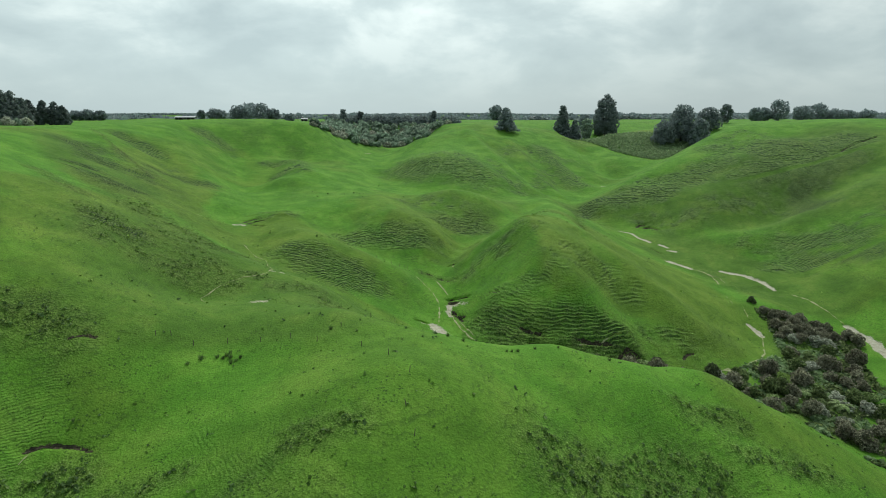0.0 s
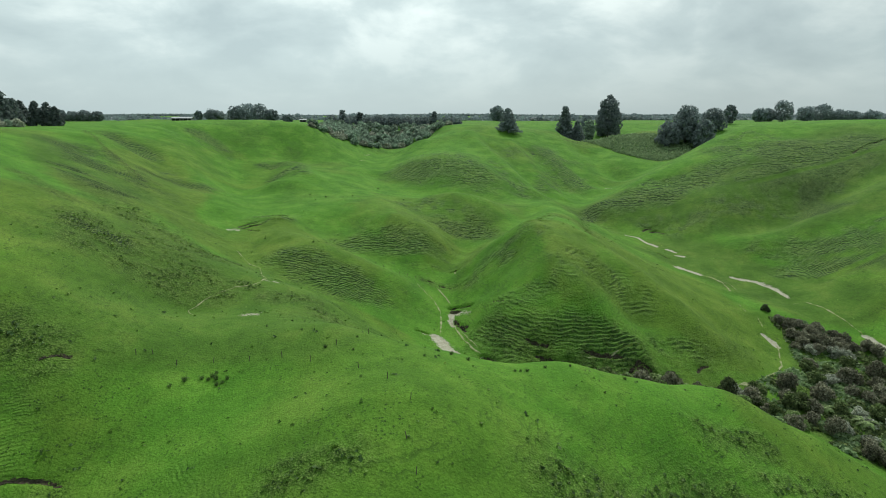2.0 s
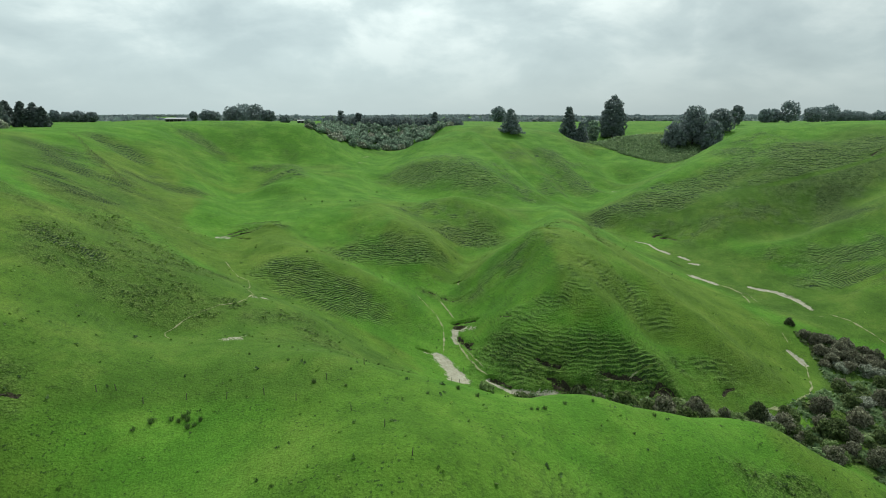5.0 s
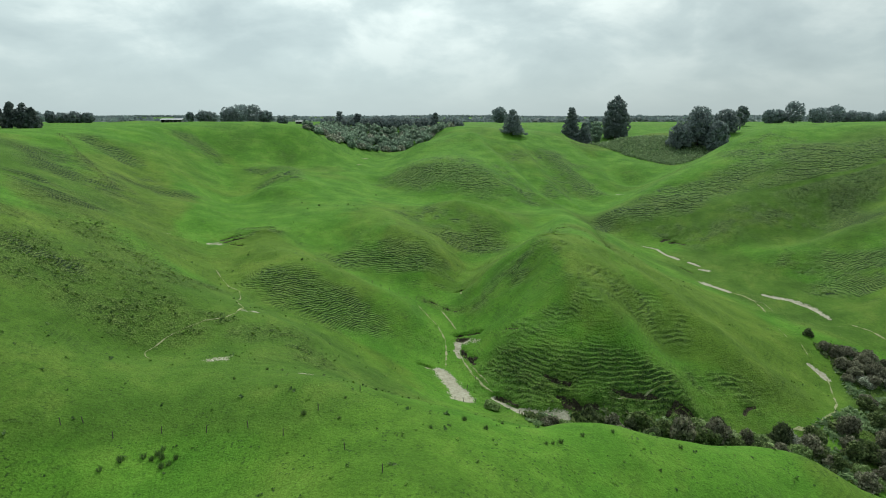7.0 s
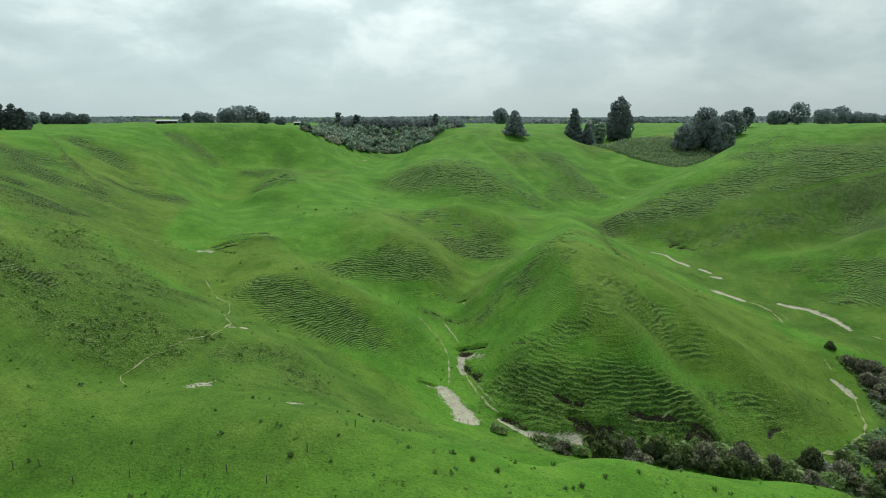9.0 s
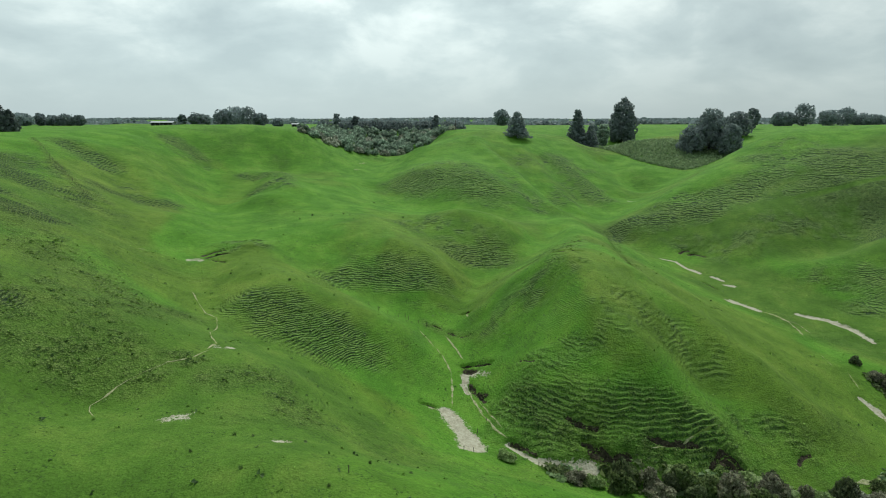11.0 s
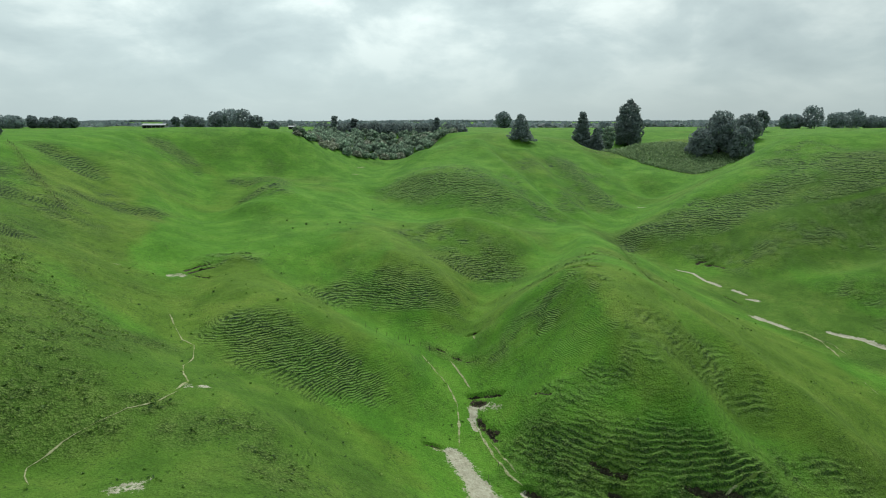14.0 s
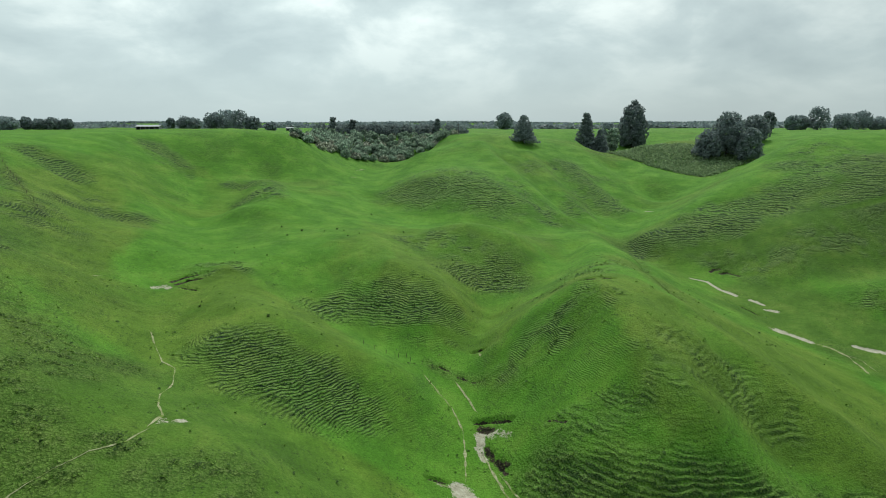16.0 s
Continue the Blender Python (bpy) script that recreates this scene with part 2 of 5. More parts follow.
def survey(x, y):
    """Height of the bare slopes from the stations and the folds."""
    weights, n, out = solve_land(STATIONS), len(STATIONS), np.empty(x.shape)
    for i in range(0, x.size, 20000):
        u, v = x[i:i + 20000], y[i:i + 20000]
        d2 = (u[:, None] - STATIONS[None, :, 0]) ** 2 + (v[:, None] - STATIONS[None, :, 1]) ** 2 + SOFT
        out[i:i + 20000] = -np.sqrt(d2) @ weights[:n] + weights[n] + weights[n + 1] * u / 100 + weights[n + 2] * v / 100
    for height, half, pts in FOLDS:
        d, _ = near_line(x, y, pts)
        out += height * np.exp(-(d / half) ** 2)
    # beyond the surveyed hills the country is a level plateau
    far = np.maximum.reduce([smooth(-170, -230, x), smooth(300, 400, x), smooth(450, 540, y)])
    return out * (1 - far) + 53.2 * far


# the slopes are worked out once on a square net and read from it by cubic steps
NET_X, NET_Y, NET_STEP = -250.0, -130.0, 2.0
net_gx, net_gy = np.meshgrid(NET_X + NET_STEP * np.arange(336), NET_Y + NET_STEP * np.arange(346))
NET = survey(net_gx.ravel(), net_gy.ravel()).reshape(net_gx.shape)


def land(x, y):
    """Height of the bare slopes, before the small relief."""
    x, y = np.atleast_1d(np.asarray(x, float)), np.atleast_1d(np.asarray(y, float))
    u = np.clip((x - NET_X) / NET_STEP, 1, NET.shape[1] - 3.001)
    v = np.clip((y - NET_Y) / NET_STEP, 1, NET.shape[0] - 3.001)
    iu, iv = np.floor(u).astype(int), np.floor(v).astype(int)
    fu, fv = u - iu, v - iv

    def weights(t):
        return (-0.5 * t + t * t - 0.5 * t ** 3, 1 - 2.5 * t * t + 1.5 * t ** 3, 0.5 * t + 2 * t * t - 1.5 * t ** 3, -0.5 * t * t + 0.5 * t ** 3)

    wu, wv = weights(fu), weights(fv)
    return sum(wv[j] * sum(wu[i] * NET[iv + j - 1, iu + i - 1] for i in range(4)) for j in range(4))


# ---- materials ----
def material(name, rough=0.9):
    m = bpy.data.materials.new(name)
    m.use_nodes = True
    b = m.node_tree.nodes["Principled BSDF"]
    b.inputs["Roughness"].default_value = rough
    b.inputs["Specular IOR Level"].default_value = 0.2
    return m, m.node_tree.nodes, m.node_tree.links, b


def noise_node(nt, nl, vec, scale, detail=5.0, rough=0.6, warp=0.0):
    nd = nt.new("ShaderNodeTexNoise")
    nd.inputs["Scale"].default_value, nd.inputs["Detail"].default_value = scale, detail
    nd.inputs["Roughness"].default_value, nd.inputs["Distortion"].default_value = rough, warp
    nl.new(vec, nd.inputs["Vector"])
    return nd.outputs["Fac"]


def ramp_node(nt, nl, fac, *stops):
    nd = nt.new("ShaderNodeValToRGB")
    e = nd.color_ramp.elements
    while len(e) < len(stops):
        e.new(0.5)
    for el, (p, c) in zip(e, stops):
        el.position, el.color = p, (*c, 1)
    nl.new(fac, nd.inputs[0])
    return nd.outputs[0]


def mix_node(nt, nl, fac, a, b, mode="MIX"):
    nd = nt.new("ShaderNodeMix")
    nd.data_type, nd.blend_type = "RGBA", mode
    for sock, v in ((nd.inputs[0], fac), (nd.inputs[6], a), (nd.inputs[7], b)):
        if isinstance(v, (int, float)):
            sock.default_value = v
        elif isinstance(v, tuple):
            sock.default_value = (*v, 1)
        else:
            nl.new(v, sock)
    return nd.outputs[2]


def range_node(nt, nl, v, a, b, c=0.0, d=1.0):
    nd = nt.new("ShaderNodeMapRange")
    for k, q in (("From Min", a), ("From Max", b), ("To Min", c), ("To Max", d)):
        nd.inputs[k].default_value = q
    nl.new(v, nd.inputs["Value"])
    return nd.outputs[0]


def math_node(nt, nl, op, a, b):
    nd = nt.new("ShaderNodeMath")
    nd.operation = op
    for s, v in zip(nd.inputs, (a, b)):
        if isinstance(v, (int, float)):
            s.default_value = v
        else:
            nl.new(v, s)
    return nd.outputs[0]


def bump_node(nt, nl, h, strength, dist, bsdf):
    nd = nt.new("ShaderNodeBump")
    nd.inputs["Strength"].default_value, nd.inputs["Distance"].default_value = strength, dist
    nl.new(h, nd.inputs["Height"])
    nl.new(nd.outputs[0], bsdf.inputs["Normal"])


def attr_node(nt, name):
    nd = nt.new("ShaderNodeAttribute")
    nd.attribute_name = name
    return nd.outputs["Fac"]


def make_pasture():
    m, nt, nl, b = material("pasture", 0.9)
    b.inputs["Specular IOR Level"].default_value = 0.12
    pos = nt.new("ShaderNodeNewGeometry").outputs["Position"]
    broad = noise_node(nt, nl, pos, 0.022, 5.0, 0.6, 0.6)
    patch = noise_node(nt, nl, pos, 0.11, 6.0, 0.62, 0.3)
    tuft = noise_node(nt, nl, pos, 0.75, 5.0, 0.65)
    blade = noise_node(nt, nl, pos, 3.0, 5.0, 0.85)
    grit = noise_node(nt, nl, pos, 8.0, 2.0, 0.7)
    # single tussocks: rounded cells about half a metre across
    cell = nt.new("ShaderNodeTexVoronoi")
    cell.inputs["Scale"].default_value = 3.4
    nudge = nt.new("ShaderNodeTexNoise")
    nudge.inputs["Scale"].default_value, nudge.inputs["Detail"].default_value = 3.0, 3.0
    nl.new(pos, nudge.inputs["Vector"])
    shift = nt.new("ShaderNodeVectorMath")
    shift.operation = "MULTIPLY_ADD"
    nl.new(nudge.outputs["Color"], shift.inputs[0])
    shift.inputs[1].default_value = (0.45, 0.45, 0.45)
    nl.new(pos, shift.inputs[2])
    nl.new(shift.outputs[0], cell.inputs["Vector"])
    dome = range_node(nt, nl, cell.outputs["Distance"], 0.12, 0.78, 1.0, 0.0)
    # stock terraces: rank risers between trodden treads
    terr = attr_node(nt, "terrace")
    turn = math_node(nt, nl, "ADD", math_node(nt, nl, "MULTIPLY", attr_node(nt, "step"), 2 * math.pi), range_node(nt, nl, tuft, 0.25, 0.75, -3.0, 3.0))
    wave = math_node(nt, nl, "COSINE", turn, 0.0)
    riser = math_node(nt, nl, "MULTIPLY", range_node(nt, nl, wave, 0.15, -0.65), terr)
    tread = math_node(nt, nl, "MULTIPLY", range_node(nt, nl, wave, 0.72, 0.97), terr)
    rough = math_node(nt, nl, "MINIMUM", math_node(nt, nl, "ADD", attr_node(nt, "rank"), math_node(nt, nl, "MULTIPLY", riser, 0.45)), 1.0)
    lush = ramp_node(nt, nl, patch, (0.36, (0.056, 0.163, 0.014)), (0.51, (0.077, 0.205, 0.019)), (0.68, (0.112, 0.246, 0.029)))
    dry = ramp_node(nt, nl, patch, (0.36, (0.067, 0.137, 0.015)), (0.52, (0.093, 0.177, 0.021)), (0.68, (0.130, 0.211, 0.032)))
    parch = math_node(nt, nl, "ADD", attr_node(nt, "parched"), range_node(nt, nl, broad, 0.40, 0.62, -0.35, 0.45))
    col = mix_node(nt, nl, range_node(nt, nl, parch, 0.1, 0.8), lush, dry)
    deep = ramp_node(nt, nl, patch, (0.36, (0.050, 0.120, 0.013)), (0.52, (0.071, 0.154, 0.019)), (0.68, (0.104, 0.184, 0.028)))
    col = mix_node(nt, nl, math_node(nt, nl, "MULTIPLY", attr_node(nt, "deep_turf"), 0.95), col, deep)
    # the ramp's dark end paints the shadow in the gaps between tussocks
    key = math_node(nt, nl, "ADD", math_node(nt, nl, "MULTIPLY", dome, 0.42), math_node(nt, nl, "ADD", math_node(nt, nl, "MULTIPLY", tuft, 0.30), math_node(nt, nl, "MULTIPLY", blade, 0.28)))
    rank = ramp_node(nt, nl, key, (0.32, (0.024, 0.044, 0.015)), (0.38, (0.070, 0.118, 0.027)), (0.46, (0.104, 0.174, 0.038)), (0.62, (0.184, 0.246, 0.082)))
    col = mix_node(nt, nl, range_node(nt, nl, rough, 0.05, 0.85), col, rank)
    # riser shadow painted in as dark green, on top of the rank grass
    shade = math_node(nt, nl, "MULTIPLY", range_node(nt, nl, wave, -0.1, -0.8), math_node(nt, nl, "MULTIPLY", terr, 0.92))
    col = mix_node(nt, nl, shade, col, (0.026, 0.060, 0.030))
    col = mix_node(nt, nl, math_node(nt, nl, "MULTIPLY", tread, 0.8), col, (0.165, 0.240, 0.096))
    # faint stock tracks along the contours of the steeper ground, here and there
    geo = nt.new("ShaderNodeNewGeometry")
    place_xyz, lean = nt.new("ShaderNodeSeparateXYZ"), nt.new("ShaderNodeSeparateXYZ")
    nl.new(pos, place_xyz.inputs[0])
    nl.new(geo.outputs["Normal"], lean.inputs[0])
    level = math_node(nt, nl, "ADD", math_node(nt, nl, "MULTIPLY", place_xyz.outputs["Z"], 2 * math.pi / 0.58), range_node(nt, nl, tuft, 0.25, 0.75, -4.5, 4.5))
    groove = range_node(nt, nl, math_node(nt, nl, "SINE", level, 0.0), 0.35, 0.9)
    where = math_node(nt, nl, "MULTIPLY", range_node(nt, nl, noise_node(nt, nl, pos, 0.30, 4.0, 0.65), 0.47, 0.60), range_node(nt, nl, lean.outputs["Z"], 0.975, 0.90))
    worn = math_node(nt, nl, "MULTIPLY", groove, where)
    col = mix_node(nt, nl, math_node(nt, nl, "MULTIPLY", worn, 0.50), col, (0.034, 0.072, 0.015))
    # single dark tufts that the stock leave standing, thicker in some stretches than in others
    lot = nt.new("ShaderNodeSeparateColor")
    nl.new(cell.outputs["Color"], lot.inputs[0])
    left = math_node(nt, nl, "MULTIPLY", range_node(nt, nl, lot.outputs[0], 0.80, 0.86), range_node(nt, nl, dome, 0.35, 0.62))
    stretch = range_node(nt, nl, noise_node(nt, nl, pos, 0.17, 3.0, 0.6), 0.42, 0.62, 0.15, 0.85)
    col = mix_node(nt, nl, math_node(nt, nl, "MULTIPLY", left, stretch), col, (0.026, 0.062, 0.013))
    # fine mottling: fainter on grazed turf, strong on rank ground
    depth = range_node(nt, nl, rough, 0.0, 0.6, 2.7, 4.4)
    grain = math_node(nt, nl, "ADD", math_node(nt, nl, "MULTIPLY", blade, 0.50), math_node(nt, nl, "ADD", math_node(nt, nl, "MULTIPLY", tuft, 0.22), math_node(nt, nl, "MULTIPLY", grit, 0.28)))
    swing = math_node(nt, nl, "MULTIPLY", math_node(nt, nl, "SUBTRACT", grain, 0.5), depth)
    vary = math_node(nt, nl, "MAXIMUM", math_node(nt, nl, "ADD", swing, 1.0), 0.22)
    grid = nt.new("ShaderNodeCombineColor")
    for i in range(3):
        nl.new(vary, grid.inputs[i])
    col = mix_node(nt, nl, 1.0, col, grid.outputs[0], "MULTIPLY")
    # bare silt and raw earth, with ragged edges and islands of turf
    ragged = math_node(nt, nl, "ADD", math_node(nt, nl, "MULTIPLY", tuft, 0.55), math_node(nt, nl, "MULTIPLY", blade, 0.45))
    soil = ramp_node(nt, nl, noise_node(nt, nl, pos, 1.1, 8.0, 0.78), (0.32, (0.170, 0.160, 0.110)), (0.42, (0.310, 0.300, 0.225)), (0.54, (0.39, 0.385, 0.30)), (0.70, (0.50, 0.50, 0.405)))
    # raw earth darkened further to paint the shade of the undercut
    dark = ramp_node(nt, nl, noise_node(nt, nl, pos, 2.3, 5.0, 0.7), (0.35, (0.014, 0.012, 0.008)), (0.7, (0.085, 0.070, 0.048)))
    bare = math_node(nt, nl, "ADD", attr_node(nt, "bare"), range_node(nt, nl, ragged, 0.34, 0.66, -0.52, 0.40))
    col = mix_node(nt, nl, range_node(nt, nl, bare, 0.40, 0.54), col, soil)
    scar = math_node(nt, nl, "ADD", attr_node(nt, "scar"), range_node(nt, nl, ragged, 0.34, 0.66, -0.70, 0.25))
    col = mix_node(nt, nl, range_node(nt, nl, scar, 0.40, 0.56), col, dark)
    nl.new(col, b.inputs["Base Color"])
    lumps = math_node(nt, nl, "MULTIPLY", math_node(nt, nl, "ADD", math_node(nt, nl, "MULTIPLY", grain, 1.1), math_node(nt, nl, "MULTIPLY", dome, 0.45)), range_node(nt, nl, rough, 0.0, 0.7, 0.30, 1.25))
    steps = math_node(nt, nl, "MULTIPLY", math_node(nt, nl, "SINE", turn, 0.0), math_node(nt, nl, "MULTIPLY", terr, -0.30))
    bump_node(nt, nl, math_node(nt, nl, "ADD", lumps, steps), 1.0, 0.42, b)
    return m


PASTURE = make_pasture()


def make_soil():
    m, nt, nl, b = material("trampled silt", 0.95)
    pos = nt.new("ShaderNodeNewGeometry").outputs["Position"]
    n1 = noise_node(nt, nl, pos, 2.2, 6.0, 0.7)
    n2 = noise_node(nt, nl, pos, 0.6, 3.0, 0.6)
    pale = ramp_node(nt, nl, n1, (0.32, (0.13, 0.165, 0.060)), (0.5, (0.26, 0.285, 0.145)), (0.70, (0.42, 0.43, 0.28)))
    grassy = mix_node(nt, nl, range_node(nt, nl, n2, 0.50, 0.62), pale, (0.13, 0.20, 0.04))
    nl.new(grassy, b.inputs["Base Color"])
    bump_node(nt, nl, n1, 0.6, 0.08, b)
    return m


SOIL = make_soil()


# ---- the ground ----
def lattice(ix, iy, seed):
    h = np.sin(ix * 127.1 + iy * 311.7 + seed * 74.7) * 43758.5453
    return h - np.floor(h)


def ripple(x, y, size, seed=0, octaves=3):
    """Smooth value noise, about -1 to 1, with features of that size in metres."""
    total, amp, norm = np.zeros_like(x), 1.0, 0.0
    for k in range(octaves):
        u, v = x / size + seed * 3.7, y / size - seed * 1.9
        iu, iv = np.floor(u), np.floor(v)
        fu, fv = u - iu, v - iv
        fu, fv = fu * fu * (3 - 2 * fu), fv * fv * (3 - 2 * fv)
        a = lattice(iu, iv, seed) * (1 - fu) + lattice(iu + 1, iv, seed) * fu
        c = lattice(iu, iv + 1, seed) * (1 - fu) + lattice(iu + 1, iv + 1, seed) * fu
        total += amp * ((a * (1 - fv) + c * fv) * 2 - 1)
        norm, amp, size, seed = norm + amp, amp * 0.5, size * 0.5, seed + 1
    return total / norm


MARKS, NARROW = [], 1.25


def mark(kind, w0, w1, deep, *pts):
    """Bare silt or dark earth along a line: its width in metres at both ends and the depth of the cut."""
    MARKS.append((kind, w0, w1, deep, pts))


# silt fan by the west stream, its rill, and the stream itself
mark("bare", 1.2, 1.6, 0.1, (5.4, 132.2), (8.2, 131.8))
mark("bare", 2.4, 5.0, 0.15, (7.8, 132.2), (9.4, 128.2), (10.9, 123.6))
mark("bare", 4.6, 4.4, 0.15, (10.5, 125.2), (11.1, 121.8))
mark("bare", 0.8, 1.0, 0.1, (4.4, 132), (7, 131.8))
mark("bare", 0.4, 1.0, 0.2, (4.2, 158.8), (6.7, 153.3), (8.7, 150.3), (9.9, 144.8))
mark("bare", 0.9, 0.4, 0.15, (9.9, 144.8), (9.6, 139.3), (8.9, 133.5))
mark("bare", 1.7, 0.8, 0.4, (12.5, 144.8), (12.1, 141.8), (12.5, 139))
mark("bare", 0.75, 0.5, 0.3, (12.3, 140.4), (12.6, 138.4), (13, 136.3), (14.1, 131.8), (15.6, 127.8), (17.5, 125.3))
mark("scar", 1.0, 1.4, 0.25, (12.9, 141.6), (13.6, 138.8), (14.6, 136.4))
mark("bare", 1.9, 1.3, 0.1, (14.2, 144.1), (15.8, 143), (16.6, 141.8))
mark("bare", 0.35, 0.3, 0.2, (14.0, 135.3), (15.3, 131.2), (16.9, 127.6))
mark("bare", 1.4, 1.9, 0.6, (17.5, 124.6), (19.3, 122.2), (21.5, 120.4), (23.8, 119.4), (28.8, 118))
mark("scar", 2.6, 1.2, 0.3, (12.8, 146.0), (14.6, 144.6))
mark("scar", 1.2, 0.9, 0.3, (13.4, 141.3), (13.8, 138.6), (15.6, 136.2))
mark("bare", 0.9, 0.9, 0.1, (18.6, 136.2), (19.4, 136.8))
mark("bare", 0.4, 0.4, 0.2, (9.7, 159.3), (11.4, 154.8), (12.8, 149.6))
mark("bare", 1.1, 0.6, 0.2, (15.2, 166), (15.5, 163.6))
# east valley rills and silt
mark("bare", 2.2, 1.4, 0.15, (88.2, 225.2), (91.4, 223.9))
mark("bare", 1.5, 1.3, 0.2, (91.9, 223.8), (92.5, 217.6), (95, 213.3))
mark("bare", 1.7, 1.3, 0.2, (97.3, 209.6), (98.9, 206.2))
mark("bare", 1.4, 1.4, 0.2, (97.5, 203.4), (99.8, 202.1))
mark("bare", 3.4, 1.6, 0.2, (92.7, 189.9), (94.9, 188.4), (97, 184.6))
mark("bare", 1.2, 0.5, 0.2, (97, 184.6), (99.7, 180.8), (100.2, 176.5), (99.1, 171.6), (96.9, 166.1))
mark("bare", 0.5, 0.4, 0.2, (99.9, 178.4), (101.8, 175), (100.8, 169))
mark("bare", 1.3, 2.3, 0.3, (106.2, 182.5), (108.7, 180.7), (111.9, 178.3), (113.9, 174.6))
mark("bare", 2.3, 0.9, 0.3, (113.9, 174.6), (114.3, 169.4), (113.9, 164.8))
mark("bare", 0.6, 1.1, 0.3, (116, 161), (118.3, 156.5), (119, 149), (118.7, 141))
mark("bare", 1.5, 3.2, 0.4, (118.7, 141), (119.4, 136), (119.8, 131.5), (119, 126))
mark("bare", 0.5, 0.6, 0.1, (111.6, 159.5), (113.5, 159.5))
mark("bare", 1.3, 2.2, 0.2, (90.9, 140.4), (91.5, 138.4), (91.8, 136))
mark("bare", 0.5, 0.6, 0.12, (92.2, 136), (89.4, 131.1), (86.4, 125.6), (83.2, 122.1), (76.8, 117.6))
mark("bare", 0.7, 1.2, 0.12, (76.8, 117.6), (73.4, 116.1), (69.6, 115.6))
mark("bare", 0.4, 0.5, 0.1, (92.8, 155.1), (91.8, 149.6))
mark("bare", 0.4, 0.6, 0.1, (94, 148.6), (92.4, 142.6))
mark("bare", 1.4, 1.0, 0.2, (107.5, 305.5), (109.6, 302.5))
mark("bare", 0.4, 0.5, 0.1, (38.3, 118.6), (42.3, 119.2), (47, 120.6), (51.9, 122))
# stock track over the west bench
mark("bare", 0.36, 0.46, 0.1, (-41.9, 158), (-37.8, 150.5), (-35.6, 146.5), (-32.9, 144), (-31.1, 138), (-30.4, 132), (-28.2, 126.5), (-27, 124.0), (-27.2, 120.6))
mark("bare", 0.9, 1.4, 0.1, (-26.9, 121.8), (-26.4, 123))
mark("bare", 1.3, 0.8, 0.1, (-25.7, 123.4), (-24.8, 124.4))
mark("bare", 0.2, 0.34, 0.1, (-26.8, 120.8), (-28.2, 117.6), (-30.6, 115.4), (-32.6, 112.9), (-34.9, 109.9), (-35.8, 107.8), (-36.3, 106.3), (-35.7, 104.8), (-34.1, 102.8))
mark("bare", 1.7, 2.2, 0.1, (-25.5, 100.8), (-24, 101.6))
mark("bare", 1.1, 1.3, 0.1, (-12.2, 94.3), (-11.5, 94.7))
mark("bare", 2.2, 1.6, 0.1, (-49.9, 181.3), (-48.5, 183), (-47.2, 182))
mark("bare", 0.5, 0.5, 0.1, (-59, 175), (-58.2, 178))
mark("bare", 0.9, 0.9, 0.1, (-21, 334.5), (-17.8, 338))
mark("bare", 0.9, 0.9, 0.1, (-19.4, 352), (-15.6, 362))
mark("bare", 0.9, 1.0, 0.2, (-42.8, 62.2), (-42.3, 63.6))
# undercut banks and slips
mark("scar", 0.8, 0.7, 0.8, (3.6, 132.9), (5.9, 132.9))
mark("scar", 1.3, 0.9, 1.2, (12.4, 147.8), (14.9, 147.0), (17.6, 144.6))
mark("scar", 0.8, 1.0, 0.5, (13.1, 140.3), (14.3, 137.3), (15, 135))
mark("scar", 0.5, 0.6, 0.3, (7.4, 163.2), (9, 162.2))
mark("scar", 0.5, 0.7, 0.3, (10.6, 160.4), (12, 158.9))
mark("scar", 0.6, 0.5, 0.3, (13, 157.9), (14.2, 157.5))
mark("scar", 1.6, 1.2, 0.8, (14.4, 167.4), (16.4, 166.8))
mark("scar", 0.9, 1.1, 0.8, (17.8, 125), (20.1, 123), (21.3, 121.8))
mark("scar", 0.7, 1.2, 1.0, (27.1, 125.8), (28.6, 124), (31, 122.8))
mark("scar", 1.1, 1.6, 1.2, (28.6, 121.8), (30.4, 120.3), (32.4, 118.8), (35, 118.2))
mark("scar", 0.5, 0.5, 0.5, (22.1, 139.3), (24.1, 137.3))
mark("scar", 1.0, 1.2, 1.0, (38.4, 119.9), (42.5, 119.6), (46, 119.4))
mark("scar", 1.1, 1.3, 1.4, (47.2, 116.8), (49.6, 118.8), (50.9, 118.4), (52.6, 117))
mark("scar", 2.4, 2.0, 0.3, (49.2, 117.2), (51.2, 116.9))
mark("scar", 2.2, 2.6, 0.3, (29.6, 120.2), (31.6, 118.6), (34, 117.6))
mark("scar", 0.9, 0.8, 0.7, (62.7, 118.6), (64, 119.8), (65.6, 120.2))
mark("scar", 1.2, 1.4, 0.6, (35, 167), (37, 166))
mark("scar", 1.4, 1.2, 0.6, (38.7, 166.5), (41.4, 167.5))
mark("scar", 1.8, 1.5, 0.7, (96.6, 230.7), (98.6, 232), (100.5, 232.1))
mark("scar", 1.8, 1.4, 0.7, (99.5, 229.8), (101.5, 229.6), (103.1, 225.7))
mark("scar", 1.3, 1.3, 0.6, (91.6, 204.5), (93.3, 199.5))
mark("scar", 1.7, 1.0, 0.5, (-47.9, 185.9), (-45.9, 187.8), (-43.1, 187.7))
mark("scar", 1.3, 0.9, 0.4, (-46.6, 184.2), (-44.4, 185.6), (-41.6, 185.2))
mark("scar", 0.5, 0.4, 0.4, (-45.4, 182.6), (-43, 180.4), (-40.5, 178.6))
mark("scar", 0.6, 0.5, 0.5, (-44.2, 77.6), (-42.9, 78.8), (-41.2, 79.0))
